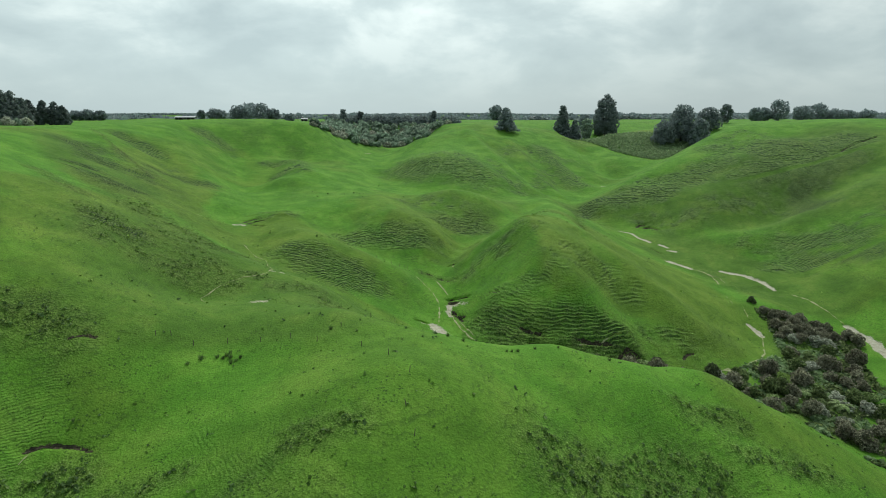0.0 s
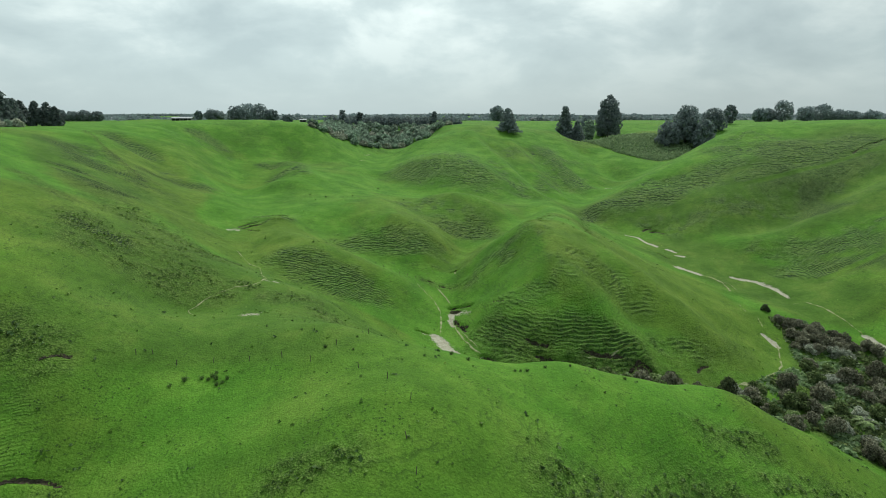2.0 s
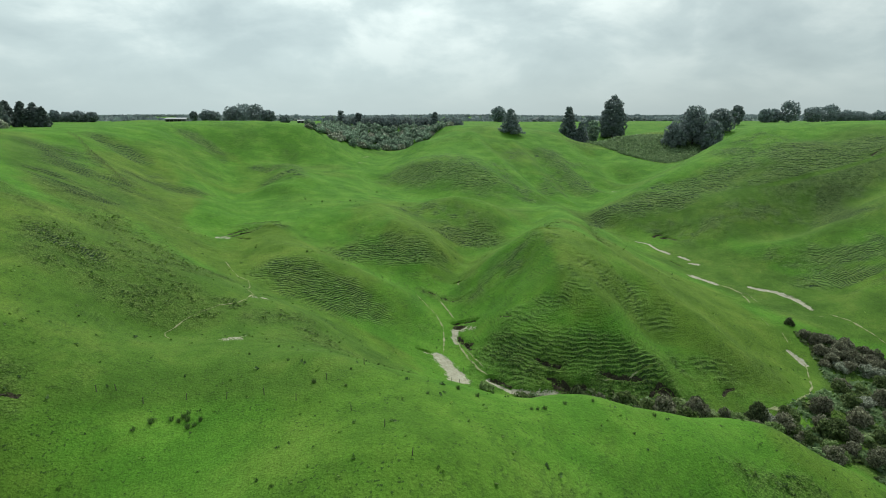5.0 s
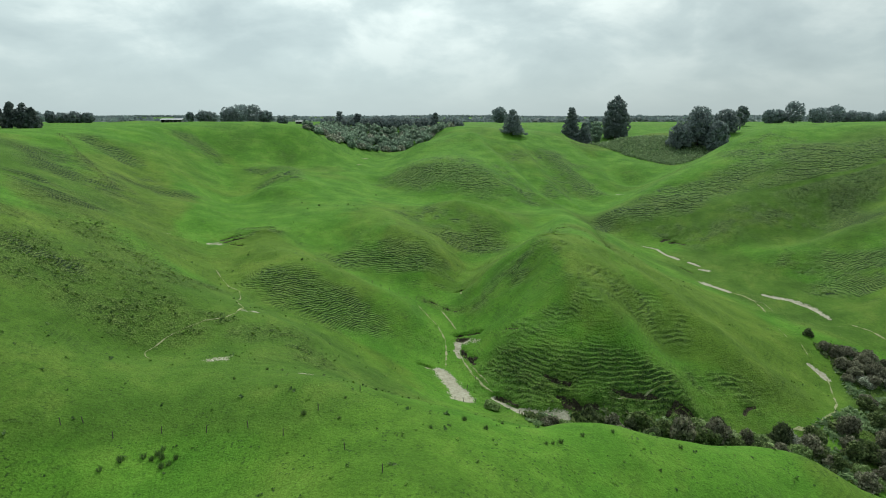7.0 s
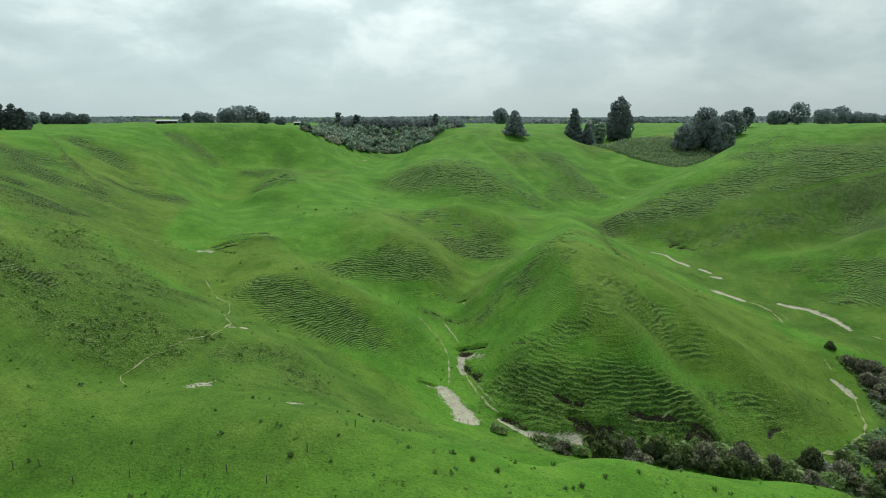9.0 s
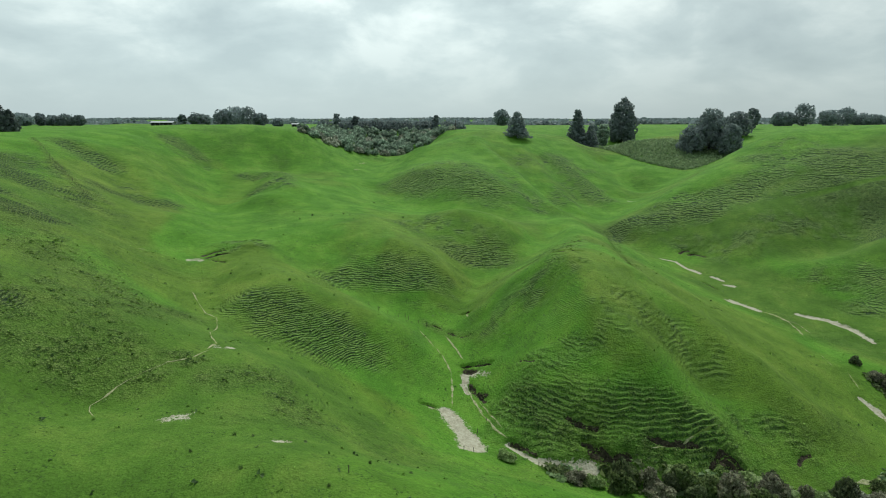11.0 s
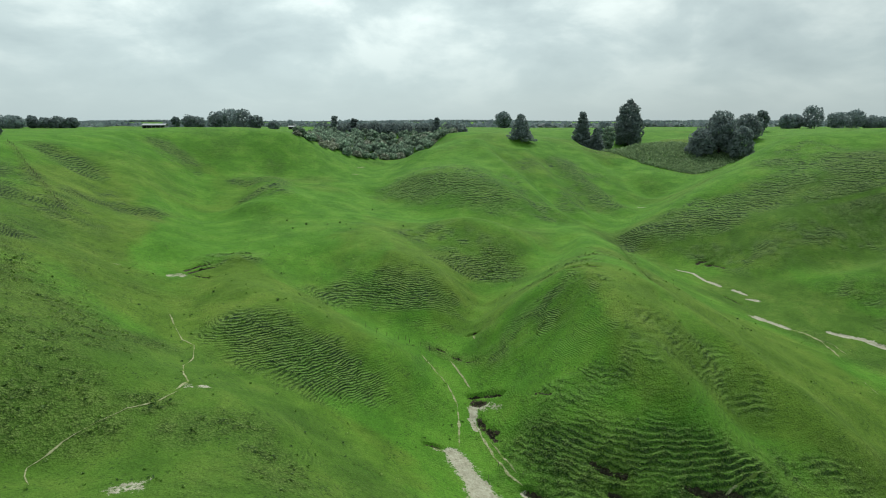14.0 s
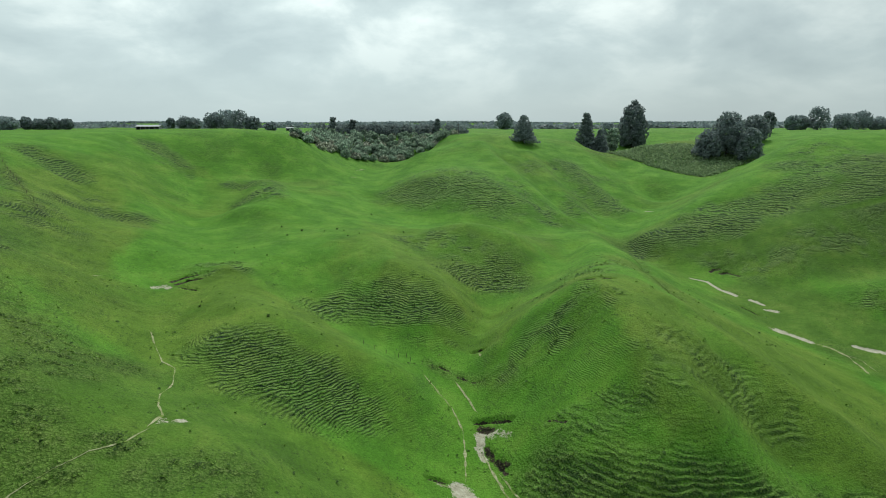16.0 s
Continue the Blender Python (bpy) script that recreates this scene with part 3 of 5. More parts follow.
mark("scar", 0.7, 0.4, 0.7, (-43.0, 63.8), (-41.4, 64.9), (-39.6, 65.1), (-37.9, 65.1), (-36.0, 64.5))
mark("scar", 0.9, 0.8, 0.5, (-57, 300.5), (-53, 310))
mark("scar", 0.9, 0.9, 0.5, (-45.5, 267.5), (-43, 265.4))
mark("scar", 1.2, 1.2, 0.9, (190, 243), (198, 246), (210, 249))

PATCHES = []


def patch(kind, half, *ends):
    """Rank ground about the line between two places: stock terraces or loose tussocks."""
    PATCHES.append((kind, half, ends))


patch("terrace", 6.0, (-30, 152), (-7, 143))
patch("terrace", 8.5, (-15, 181), (6, 177))
patch("terrace", 7.0, (14, 207), (29, 206))
patch("stepped", 13.0, (4, 302), (38, 276))
patch("terrace", 12.0, (10, 318), (34, 300))
patch("terrace", 10.0, (84, 352), (97, 340))
patch("terrace", 5.0, (-46, 192), (-36, 190))
patch("stepped", 8.0, (-113, 254), (-99, 249))
patch("stepped", 8.0, (-110, 210), (-93, 196))
patch("stepped", 6.0, (-89, 174), (-75, 167))
patch("stepped", 6.0, (-86, 220), (-72, 229))
patch("stepped", 6.0, (-98, 310), (-87, 306))
patch("stepped", 5.0, (-52, 267), (-46, 276))
patch("stepped", 10.0, (177, 267), (181, 240))
patch("stepped", 8.0, (158, 246), (172, 229))
patch("stepped", 7.0, (145, 264), (166, 272))
patch("stepped", 6.0, (113, 262), (133, 256))
patch("deep", 12.0, (-112, 210), (-80, 172))
patch("terrace", 7.0, (-86, 235), (-72, 225))
patch("terrace", 11.0, (-106, 215), (-84, 198))
patch("terrace", 6.0, (-64, 296), (-56, 292))
patch("tussock", 7.0, (-60, 123), (-52, 119))
patch("tussock", 8.0, (-62, 145), (-46, 136))
patch("tussock", 5.0, (-47, 112), (-36, 112))
# rank strip darkens the groove east of the nose in place of its shade
patch("tussock", 2.2, (74, 240), (66.5, 210), (60, 190), (56.3, 171))
patch("tussock", 1.6, (-122, 251), (-106, 230), (-94, 216), (-80.5, 200))
patch("terrace", 6.0, (48, 304), (55, 266))
patch("stepped", 9.0, (86, 358), (93, 306))
patch("stepped", 9.0, (172, 252), (156, 210))
patch("stepped", 9.0, (154, 277), (164, 252))
patch("stepped", 6.0, (83, 252), (101, 248))
patch("stepped", 9.0, (108, 255), (131, 252))
patch("terrace", 7.0, (101, 235), (114, 221))
patch("terrace", 7.0, (124, 197), (135, 185))
patch("deep", 14.0, (84, 254), (112, 240))
patch("deep", 30.0, (136, 232), (200, 250))
patch("terrace", 7.0, (-98, 309), (-84, 299))
patch("stepped", 6.0, (26, 126), (48, 120))
patch("stepped", 4.0, (20, 131), (27, 125))
patch("terrace", 4.5, (24, 137), (38, 133))
patch("terrace", 5.5, (19, 156), (34, 160))
patch("terrace", 6.5, (43, 143), (54, 137))
patch("terrace", 9.0, (82, 243), (114, 260))
patch("stepped", 13.0, (154, 240), (196, 252))
patch("stepped", 10.0, (164, 230), (188, 238))
patch("stepped", 8.0, (-13, 181), (3, 177))
patch("stepped", 6.5, (16, 206), (29, 204))
patch("stepped", 9.0, (96, 250), (116, 256))
patch("stepped", 7.0, (-26, 150), (-11, 143))
patch("stepped", 8.0, (134, 192), (152, 180))
patch("tussock", 2.6, (6, 163), (15, 157))
patch("stepped", 9.0, (112, 250), (150, 262))
patch("terrace", 7.0, (120, 229), (148, 226))
patch("terrace", 9.0, (154, 284), (172, 290))
patch("terrace", 7.0, (134, 190), (150, 178))
patch("terrace", 9.0, (158, 262), (176, 280))
patch("terrace", 6.0, (150, 188), (166, 186))
patch("terrace", 8.0, (62, 336), (80, 352))
patch("terrace", 8.0, (74, 292), (84, 326))
patch("terrace", 9.0, (8, 226), (22, 216))
patch("tussock", 5.0, (84, 112), (104, 138))
patch("tussock", 5.0, (74, 104), (88, 94))
patch("tussock", 4.0, (26, 118), (56, 115))
patch("tussock", 5.0, (-46, 134), (-38, 139))
patch("tussock", 3.5, (-46, 58), (-36, 60))
patch("tussock", 3.0, (-31, 57), (-24, 58))
patch("terrace", 3.0, (56, 124), (66, 123))
patch("tussock", 6.0, (-50, 128), (-43, 122))
patch("tussock", 2.6, (-31, 117), (-28, 117))
patch("tussock", 6.5, (19, 59.5), (40, 64.5))
patch("tussock", 3.0, (41, 76), (50, 77))
patch("tussock", 3.2, (47, 71), (62, 72))
patch("tussock", 6.0, (-52, 79), (-46, 79))
patch("tussock", 3.5, (-12, 56), (-5, 57))
patch("tussock", 3.0, (-15, 112), (-12, 106))
patch("tussock", 5.0, (-38, 118), (-33, 112))
patch("tussock", 4.0, (-24, 113), (-18, 116))
patch("tussock", 4.0, (-86, 148), (-70, 134))
patch("terrace", 4.0, (-58, 120), (-53, 119))
patch("tussock", 4.0, (-51, 123), (-40, 130))
patch("tussock", 7.0, (-80, 164), (-60, 144))
patch("tussock", 4.0, (-62, 126), (-56, 112))
patch("stepped", 7.0, (128, 182), (146, 170))
patch("terrace", 6.0, (-50, 296), (-42, 264))
patch("terrace", 8.0, (34, 180), (46, 190))
patch("parched", 18.0, (-60, 130), (-52, 90))
patch("parched", 10.0, (-40, 128), (-32, 116))
patch("parched", 16.0, (-86, 230), (-74, 170))
patch("parched", 12.0, (-38, 175), (-14, 158))
patch("parched", 7.0, (14, 206), (2, 186))
patch("parched", 12.0, (-50, 168), (-30, 152))
patch("parched", 9.0, (52, 80), (72, 80))
patch("deep", 14.0, (-38, 96), (-10, 106))
patch("deep", 17.0, (-48, 118), (-26, 108))
patch("deep", 16.0, (102, 205), (116, 160))
patch("deep", 18.0, (146, 214), (178, 200))
patch("deep", 9.0, (82, 100), (104, 136))
patch("deep", 10.0, (-42, 86), (-16, 88))
patch("deep", 12.0, (-36, 132), (-16, 120))
patch("lush", 9.0, (0, 84), (40, 84))
patch("lush", 13.0, (8, 66), (34, 66))
patch("parched", 6.0, (-40, 160), (-30, 142), (-14, 131), (0, 124))
patch("parched", 6.0, (44, 166), (43, 150), (40, 132))
patch("parched", 9.0, (60, 200), (62, 170), (68, 142), (74, 128))
patch("parched", 7.0, (34, 176), (24, 180), (18, 172))
patch("parched", 6.0, (4, 200), (13, 186), (12, 174))
patch("lush", 12.0, (-6, 360), (-18, 240))
patch("lush", 10.0, (-20, 226), (-50, 200))
patch("lush", 8.0, (110, 305), (90, 215))
patch("tussock", 15.0, (122, 396), (186, 424))
patch("parched", 26.0, (112, 396), (190, 420))
patch("parched", 14.0, (104, 200), (118, 156))
patch("parched", 12.0, (84, 170), (76, 140))
patch("lush", 6.0, (60, 262), (30, 280))
patch("lush", 7.0, (9, 160), (9, 126))


def relief(x, y):
    """Full height of the ground with the masks of rank grass, bare silt and dark earth."""
    z = land(x, y)
    e = 1.5
    gx, gy = (land(x + e, y) - z) / e, (land(x, y + e) - z) / e
    slope = np.hypot(gx, gy)
    inside = smooth(-150, -110, x) * smooth(320, 280, x) * smooth(430, 390, y)
    # stock terraces: rank risers along the contours of the steeper faces
    broken = ripple(x, y, 15.0, 5, 4)
    terr, tuss, parched, lush, stepped, deep_turf = (np.zeros_like(z) for _ in range(6))
    for kind, half, ends in PATCHES:
        reach = half * 1.7
        on = np.nonzero((x > min(e[0] for e in ends) - reach) & (x < max(e[0] for e in ends) + reach) & (y > min(e[1] for e in ends) - reach) & (y < max(e[1] for e in ends) + reach))[0]
        d, _ = near_line(x[on], y[on], ends)
        g = smooth(1.45, 0.2, d / half + 0.6 * broken[on]) if kind in ("terrace", "tussock", "stepped") else smooth(1.25, 0.65, d / half + 0.55 * broken[on])
        which = {"terrace": terr, "tussock": tuss, "parched": parched, "lush": lush, "stepped": stepped, "deep": deep_turf}[kind]
        which[on] = np.maximum(which[on], g)
    face = np.maximum(np.maximum(0.72 * terr, stepped), 0.12 * smooth(0.45, 0.65, slope + 0.3 * broken)) * inside
    # coarse steps on the front of the central nose, finer ones elsewhere
    brow = 141 + 16 * smooth(36, 42, x)
    front = (x > 14) & (x < 72) & (y < brow)
    rise = np.where(front, 0.62, np.where(y < 172, 0.42, np.where(y < 240, 0.52, 0.78)))
    # the rows die out where the height of the steps changes
    for edge in (172, 240):
        face = face * smooth(0.3, 2.2, np.abs(y - edge))
    face = face * np.where((x > 12) & (x < 74), smooth(0.3, 2.2, np.abs(y - brow)), 1.0)
    face = face * np.where(y < 143, smooth(0.3, 1.6, np.abs(x - 14)), 1.0)
    phase = z / rise + (1.5 - 0.6 * stepped) * ripple(x, y, 7.0, 2, 3) + 0.30 * ripple(x, y, 2.2, 9, 2) + 1.2 * ripple(x, y, 34.0, 3, 1)
    cut = np.maximum(smooth(-0.30, 0.45, ripple(x, y, 3.0, 11, 3)), np.where(front, 0.7, 0.62) * stepped)
    near = smooth(340, 280, y) * smooth(235, 195, x) * smooth(-100, -75, x)
    z = z - np.where(front, 1.0, 0.55) * near * face * cut * (rise / (2 * math.pi)) * (1.5 * np.sin(2 * math.pi * phase) - 0.35 * np.sin(4 * math.pi * phase))
    # slumps that break the rows
    z = z + face * np.where(front, 0.65, 0.42) * np.clip(ripple(x, y, 4.6, 13, 3) - 0.05, -0.6, 0.8)
    # hummocks and tussocks
    tuss = np.maximum(tuss, 0.40 * smooth(0.1, 0.5, ripple(x, y, 24.0, 21, 3)) * inside)
    lump = ripple(x, y, 1.1, 31, 3)
    z = z + inside * (0.30 * ripple(x, y, 13.0, 41, 2) + 0.09 * ripple(x, y, 3.4, 17, 2)) + ((0.24 + 0.22 * smooth(105, 90, y)) * tuss + 0.28 * face) * np.clip(lump, -0.15, 1)
    rank = np.clip(face * (0.18 + 0.15 * smooth(0.0, 0.5, lump)) + tuss * (0.30 + 0.26 * smooth(-0.1, 0.45, lump)), 0, 1)
    bare, scar = np.zeros_like(z), np.zeros_like(z)
    for mask, wanted in ((bare, "bare"), (scar, "scar")):
        for kind, w0, w1, deep, pts in MARKS:
            if kind != wanted or (kind == "bare" and max(w0, w1) < NARROW):
                continue
            px, py = [p[0] for p in pts], [p[1] for p in pts]
            pad = 5 + 2 * max(w0, w1)
            on = np.nonzero((x > min(px) - pad) & (x < max(px) + pad) & (y > min(py) - pad) & (y < max(py) + pad))[0]
            d, k = near_line(x[on], y[on], pts)
            w = (0.62 if kind == "scar" else 1.0) * (w0 + (w1 - w0) * k) * (1 + 0.5 * ripple(x[on], y[on], 2.6, 51, 2) + 0.45 * ripple(x[on], y[on], 7.0, 53, 2))
            g = smooth(1.5, 0.25, d / (0.5 * w + 0.15))
            mask[on] = np.maximum(mask[on], g * (0.58 if deep <= 0.1 else 1.0))
            z[on] -= (0.55 if kind == "scar" else 1.0) * deep * smooth(1.6, 0.4, d / (0.5 * w + 0.2))
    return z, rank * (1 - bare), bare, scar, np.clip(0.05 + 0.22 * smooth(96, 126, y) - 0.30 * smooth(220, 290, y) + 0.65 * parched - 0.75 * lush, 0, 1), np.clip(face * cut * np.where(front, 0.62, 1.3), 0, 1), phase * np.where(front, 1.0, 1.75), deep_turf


def axis(stops):
    """Coordinates whose spacing runs through (place, spacing) stops."""
    out = [stops[0][0]]
    while out[-1] < stops[-1][0]:
        out.append(out[-1] + float(np.interp(out[-1], [s[0] for s in stops], [s[1] for s in stops])))
    return np.array(out)


def build_ground():
    xs = axis([(-4600, 500), (-700, 120), (-330, 22), (-170, 1.9), (-70, 0.6), (-45, 0.46), (60, 0.46), (125, 0.6), (195, 0.75), (240, 1.5), (330, 6), (700, 90), (4600, 500)])
    ys = axis([(-900, 150), (-100, 25), (25, 2.2), (46, 0.5), (58, 0.34), (100, 0.34), (112, 0.26), (116, 0.15), (134, 0.15), (139, 0.24), (165, 0.24), (200, 0.33), (260, 0.55), (330, 0.85), (440, 2.0), (560, 12), (1200, 120), (4800, 450)])
    gx, gy = np.meshgrid(xs, ys)
    x, y = gx.ravel(), gy.ravel()
    z, rank, bare, scar, parched, terrace, step, deep_turf = relief(x, y)
    nx, ny = len(xs), len(ys)
    i = (np.arange(ny - 1)[:, None] * nx + np.arange(nx - 1)[None, :]).ravel()
    faces = np.stack([i, i + 1, i + nx + 1, i + nx], axis=1).ravel()
    me = bpy.data.meshes.new("ground")
    me.vertices.add(x.size)
    me.vertices.foreach_set("co", np.stack([x, y, z], axis=1).ravel())
    me.loops.add(faces.size)
    me.loops.foreach_set("vertex_index", faces.astype(np.int32))
    me.polygons.add(i.size)
    me.polygons.foreach_set("loop_start", np.arange(0, faces.size, 4, dtype=np.int32))
    me.polygons.foreach_set("use_smooth", np.ones(i.size, dtype=bool))
    me.update()
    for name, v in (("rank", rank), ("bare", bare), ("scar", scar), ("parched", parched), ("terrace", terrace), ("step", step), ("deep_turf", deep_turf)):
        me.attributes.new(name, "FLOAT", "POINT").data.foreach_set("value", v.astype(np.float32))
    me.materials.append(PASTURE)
    return tagged(new("ground", me), "rolling green hill pasture with terraced stock tracks", "ground", kind="structure")


GROUND = build_ground()


def ground_z(x, y):
    return float(relief(np.array([float(x)]), np.array([float(y)]))[0][0])


def heights(x, y):
    return relief(np.asarray(x, float), np.asarray(y, float))[0]


def ribbon(w0, w1, pts):
    """A narrow worn strip that lies on the ground, with a wandering width and ragged edges."""
    cx, cy, cw, n = [], [], [], len(pts) - 1
    for i, (a, c) in enumerate(zip(pts, pts[1:])):
        steps = max(2, int(math.dist(a, c) / 0.4))
        for k in range(steps + (i == n - 1)):
            u = k / steps
            cx.append(a[0] + (c[0] - a[0]) * u)
            cy.append(a[1] + (c[1] - a[1]) * u)
            cw.append(w0 + (w1 - w0) * (i + u) / n)
    cx, cy, cw = np.array(cx), np.array(cy), np.array(cw)
    cx, cy = cx + 0.22 * ripple(cx, cy, 2.4, 71, 2), cy + 0.22 * ripple(cx, cy, 2.4, 77, 2)
    tx, ty = np.gradient(cx), np.gradient(cy)
    tl = np.hypot(tx, ty)
    half = np.maximum(0.03, 0.5 * cw * (0.62 + 0.8 * ripple(cx, cy, 1.2, 73, 2) + 0.5 * ripple(cx, cy, 6.0, 79, 2)))
    count = np.arange(len(cx))
    half *= np.clip(np.minimum(count, count[::-1]) / 4.0, 0.12, 1.0) * 0.85
    rows = [(cx - ty / tl * half * s, cy + tx / tl * half * s) for s in (-1, -0.4, 0.4, 1)]
    x, y = np.stack([r[0] for r in rows], 1).ravel(), np.stack([r[1] for r in rows], 1).ravel()
    z = heights(x, y) + 0.05
    faces = [(4 * i + j, 4 * i + j + 1, 4 * i + j + 5, 4 * i + j + 4) for i in range(len(cx) - 1) for j in range(3)]
    me = bpy.data.meshes.new("worn_track")
    me.from_pydata(list(zip(x.tolist(), y.tolist(), z.tolist())), [], faces)
    me.materials.append(SOIL)
    me.update()
    return tagged(new("worn_track", me), "narrow pale track worn into the pasture", "track", kind="structure")


for kind, w0, w1, deep, pts in MARKS:
    if kind == "bare" and max(w0, w1) < NARROW:
        ribbon(w0, w1, pts)


# dark brown earth, taken nearly black for the shadow below the turf lip
EARTH = material("dark earth with painted shade", 0.9)
EARTH_MAT = EARTH[0]
earth_pos = EARTH[1].new("ShaderNodeNewGeometry").outputs["Position"]
earth_n = noise_node(EARTH[1], EARTH[2], earth_pos, 2.6, 6.0, 0.7)
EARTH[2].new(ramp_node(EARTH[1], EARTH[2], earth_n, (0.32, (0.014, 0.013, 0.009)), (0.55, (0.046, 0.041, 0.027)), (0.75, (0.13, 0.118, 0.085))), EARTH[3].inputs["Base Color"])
bump_node(EARTH[1], EARTH[2], earth_n, 0.9, 0.15, EARTH[3])


def earth_bank(w0, w1, deep, pts):
    """The ragged face of an undercut bank, under an overhanging turf lip, on the uphill side of its cut."""
    cx, cy = [], []
    for a, c in zip(pts, pts[1:]):
        steps = max(3, int(math.dist(a, c) / 0.22))
        for k in range(steps):
            cx.append(a[0] + (c[0] - a[0]) * k / steps)
            cy.append(a[1] + (c[1] - a[1]) * k / steps)
    cx, cy = np.array(cx + [pts[-1][0]]), np.array(cy + [pts[-1][1]])
    n = len(cx)
    gx, gy = (land(cx + 1, cy) - land(cx - 1, cy)) / 2, (land(cx, cy + 1) - land(cx, cy - 1)) / 2
    gl = np.hypot(gx, gy) + 1e-6
    ux, uy = gx / gl, gy / gl
    jag = 2.2 * ripple(cx, cy, 0.9, 81, 3)
    fade = np.clip(np.minimum(np.arange(n), n - 1 - np.arange(n)) / 3.0, 0, 1)
    half = 0.5 * (w0 + w1) / 2
    z0, top = heights(cx, cy), land(cx + ux * half, cy + uy * half)
    tall = np.maximum(0.25, 0.6 * (top - z0)) * (0.1 + 0.9 * fade) * np.clip(0.55 + 1.3 * ripple(cx, cy, 1.3, 87, 3), 0.05, 1.1)
    rows = ((-0.12 + 0.15 * jag, -0.10), (0.02 + 0.14 * jag, 0.40), (0.12 + 0.14 * jag, 0.72 + 0.12 * jag), (0.10 + 0.20 * jag, 0.90 + 0.22 * jag))
    verts, faces = [], []
    for off, up in rows:
        for x, y, z in zip(cx + ux * off, cy + uy * off, z0 + tall * up):
            verts.append((x, y, z))
    for r in range(len(rows) - 1):
        for k in range(n - 1):
            faces.append((r * n + k, r * n + k + 1, (r + 1) * n + k + 1, (r + 1) * n + k))
    me = bpy.data.meshes.new("earth_bank")
    me.from_pydata(verts, [], faces)
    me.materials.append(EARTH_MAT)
    me.update()
    return tagged(new("earth_bank", me), "ragged dark earth bank with painted shade under an overhanging turf lip", "bank", kind="structure")


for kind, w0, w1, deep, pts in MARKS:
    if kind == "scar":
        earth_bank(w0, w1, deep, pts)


# ---- plants: materials ----
def foliage_material(name, dark, mid_c, light, rough=0.6):
    m, nt, nl, b = material(name, rough)
    b.inputs["Specular IOR Level"].default_value = 0.2
    geo = nt.new("ShaderNodeNewGeometry")
    info = nt.new("ShaderNodeObjectInfo")
    leafy = ramp_node(nt, nl, geo.outputs["Random Per Island"], (0.0, dark), (0.55, mid_c), (1.0, light))
    clump = noise_node(nt, nl, geo.outputs["Position"], 0.55, 4.0, 0.6)
    tone = math_node(nt, nl, "MULTIPLY", range_node(nt, nl, clump, 0.3, 0.7, 0.65, 1.3), range_node(nt, nl, info.outputs["Random"], 0, 1, 0.8, 1.2))
    g = nt.new("ShaderNodeCombineColor")
    for i in range(3):
        nl.new(tone, g.inputs[i])
    leaf_c = mix_node(nt, nl, 1.0, leafy, g.outputs[0], "MULTIPLY")
    nl.new(leaf_c, b.inputs["Base Color"])
    # thin leaves let light through
    thin = nt.new("ShaderNodeBsdfTranslucent")
    nl.new(leaf_c, thin.inputs["Color"])
    sheer = nt.new("ShaderNodeMixShader")
    sheer.inputs[0].default_value = 0.46
    nl.new(b.outputs[0], sheer.inputs[1])
    nl.new(thin.outputs[0], sheer.inputs[2])
    nl.new(sheer.outputs[0], nt["Material Output"].inputs[0])
    return m


def bark_material(name, dark, light):
    m, nt, nl, b = material(name, 0.9)
    pos = nt.new("ShaderNodeNewGeometry").outputs["Position"]
    n1 = noise_node(nt, nl, pos, 6.0, 6.0, 0.7)
    nl.new(ramp_node(nt, nl, n1, (0.3, dark), (0.7, light)), b.inputs["Base Color"])
    bump_node(nt, nl, n1, 0.6, 0.05, b)
    return m


LEAF = {
    "purple": foliage_material("twiggy shrub leaves", (0.085, 0.090, 0.062), (0.205, 0.212, 0.145), (0.400, 0.405, 0.290)),
    "silver": foliage_material("silvery shrub leaves", (0.150, 0.172, 0.125), (0.350, 0.390, 0.300), (0.640, 0.680, 0.565)),
    "green": foliage_material("olive shrub leaves", (0.050, 0.080, 0.030), (0.125, 0.185, 0.068), (0.270, 0.350, 0.140)),
    "fern": foliage_material("pale green fronds", (0.108, 0.177, 0.062), (0.231, 0.339, 0.123), (0.400, 0.524, 0.231)),
    # haze is painted into the next three: paler and bluer than real leaves
    "dark": foliage_material("hazed evergreen leaves", (0.138, 0.176, 0.182), (0.180, 0.228, 0.226), (0.226, 0.278, 0.266)),
    "pine": foliage_material("hazed pine needles", (0.076, 0.102, 0.100), (0.128, 0.168, 0.158), (0.195, 0.240, 0.218)),
    "wood": foliage_material("hazed woodland leaves", (0.180, 0.228, 0.238), (0.225, 0.285, 0.290), (0.27, 0.335, 0.335)),
    "thicket": foliage_material("thicket leaves", (0.106, 0.162, 0.120), (0.245, 0.345, 0.250), (0.470, 0.600, 0.460)),
    "bush": foliage_material("deep green bush leaves", (0.040, 0.060, 0.030), (0.096, 0.130, 0.062), (0.200, 0.250, 0.125)),
    "scrub": foliage_material("grey-green scrub leaves", (0.105, 0.172, 0.082), (0.180, 0.275, 0.128), (0.280, 0.385, 0.190)),
    "rush": foliage_material("rush stems", (0.040, 0.082, 0.026), (0.082, 0.155, 0.046), (0.164, 0.246, 0.082)),
    "tuft": foliage_material("rank grass tufts", (0.065, 0.140, 0.024), (0.145, 0.285, 0.046), (0.255, 0.400, 0.090)),
}
BARK = bark_material("bark", (0.035, 0.028, 0.022), (0.13, 0.11, 0.09))


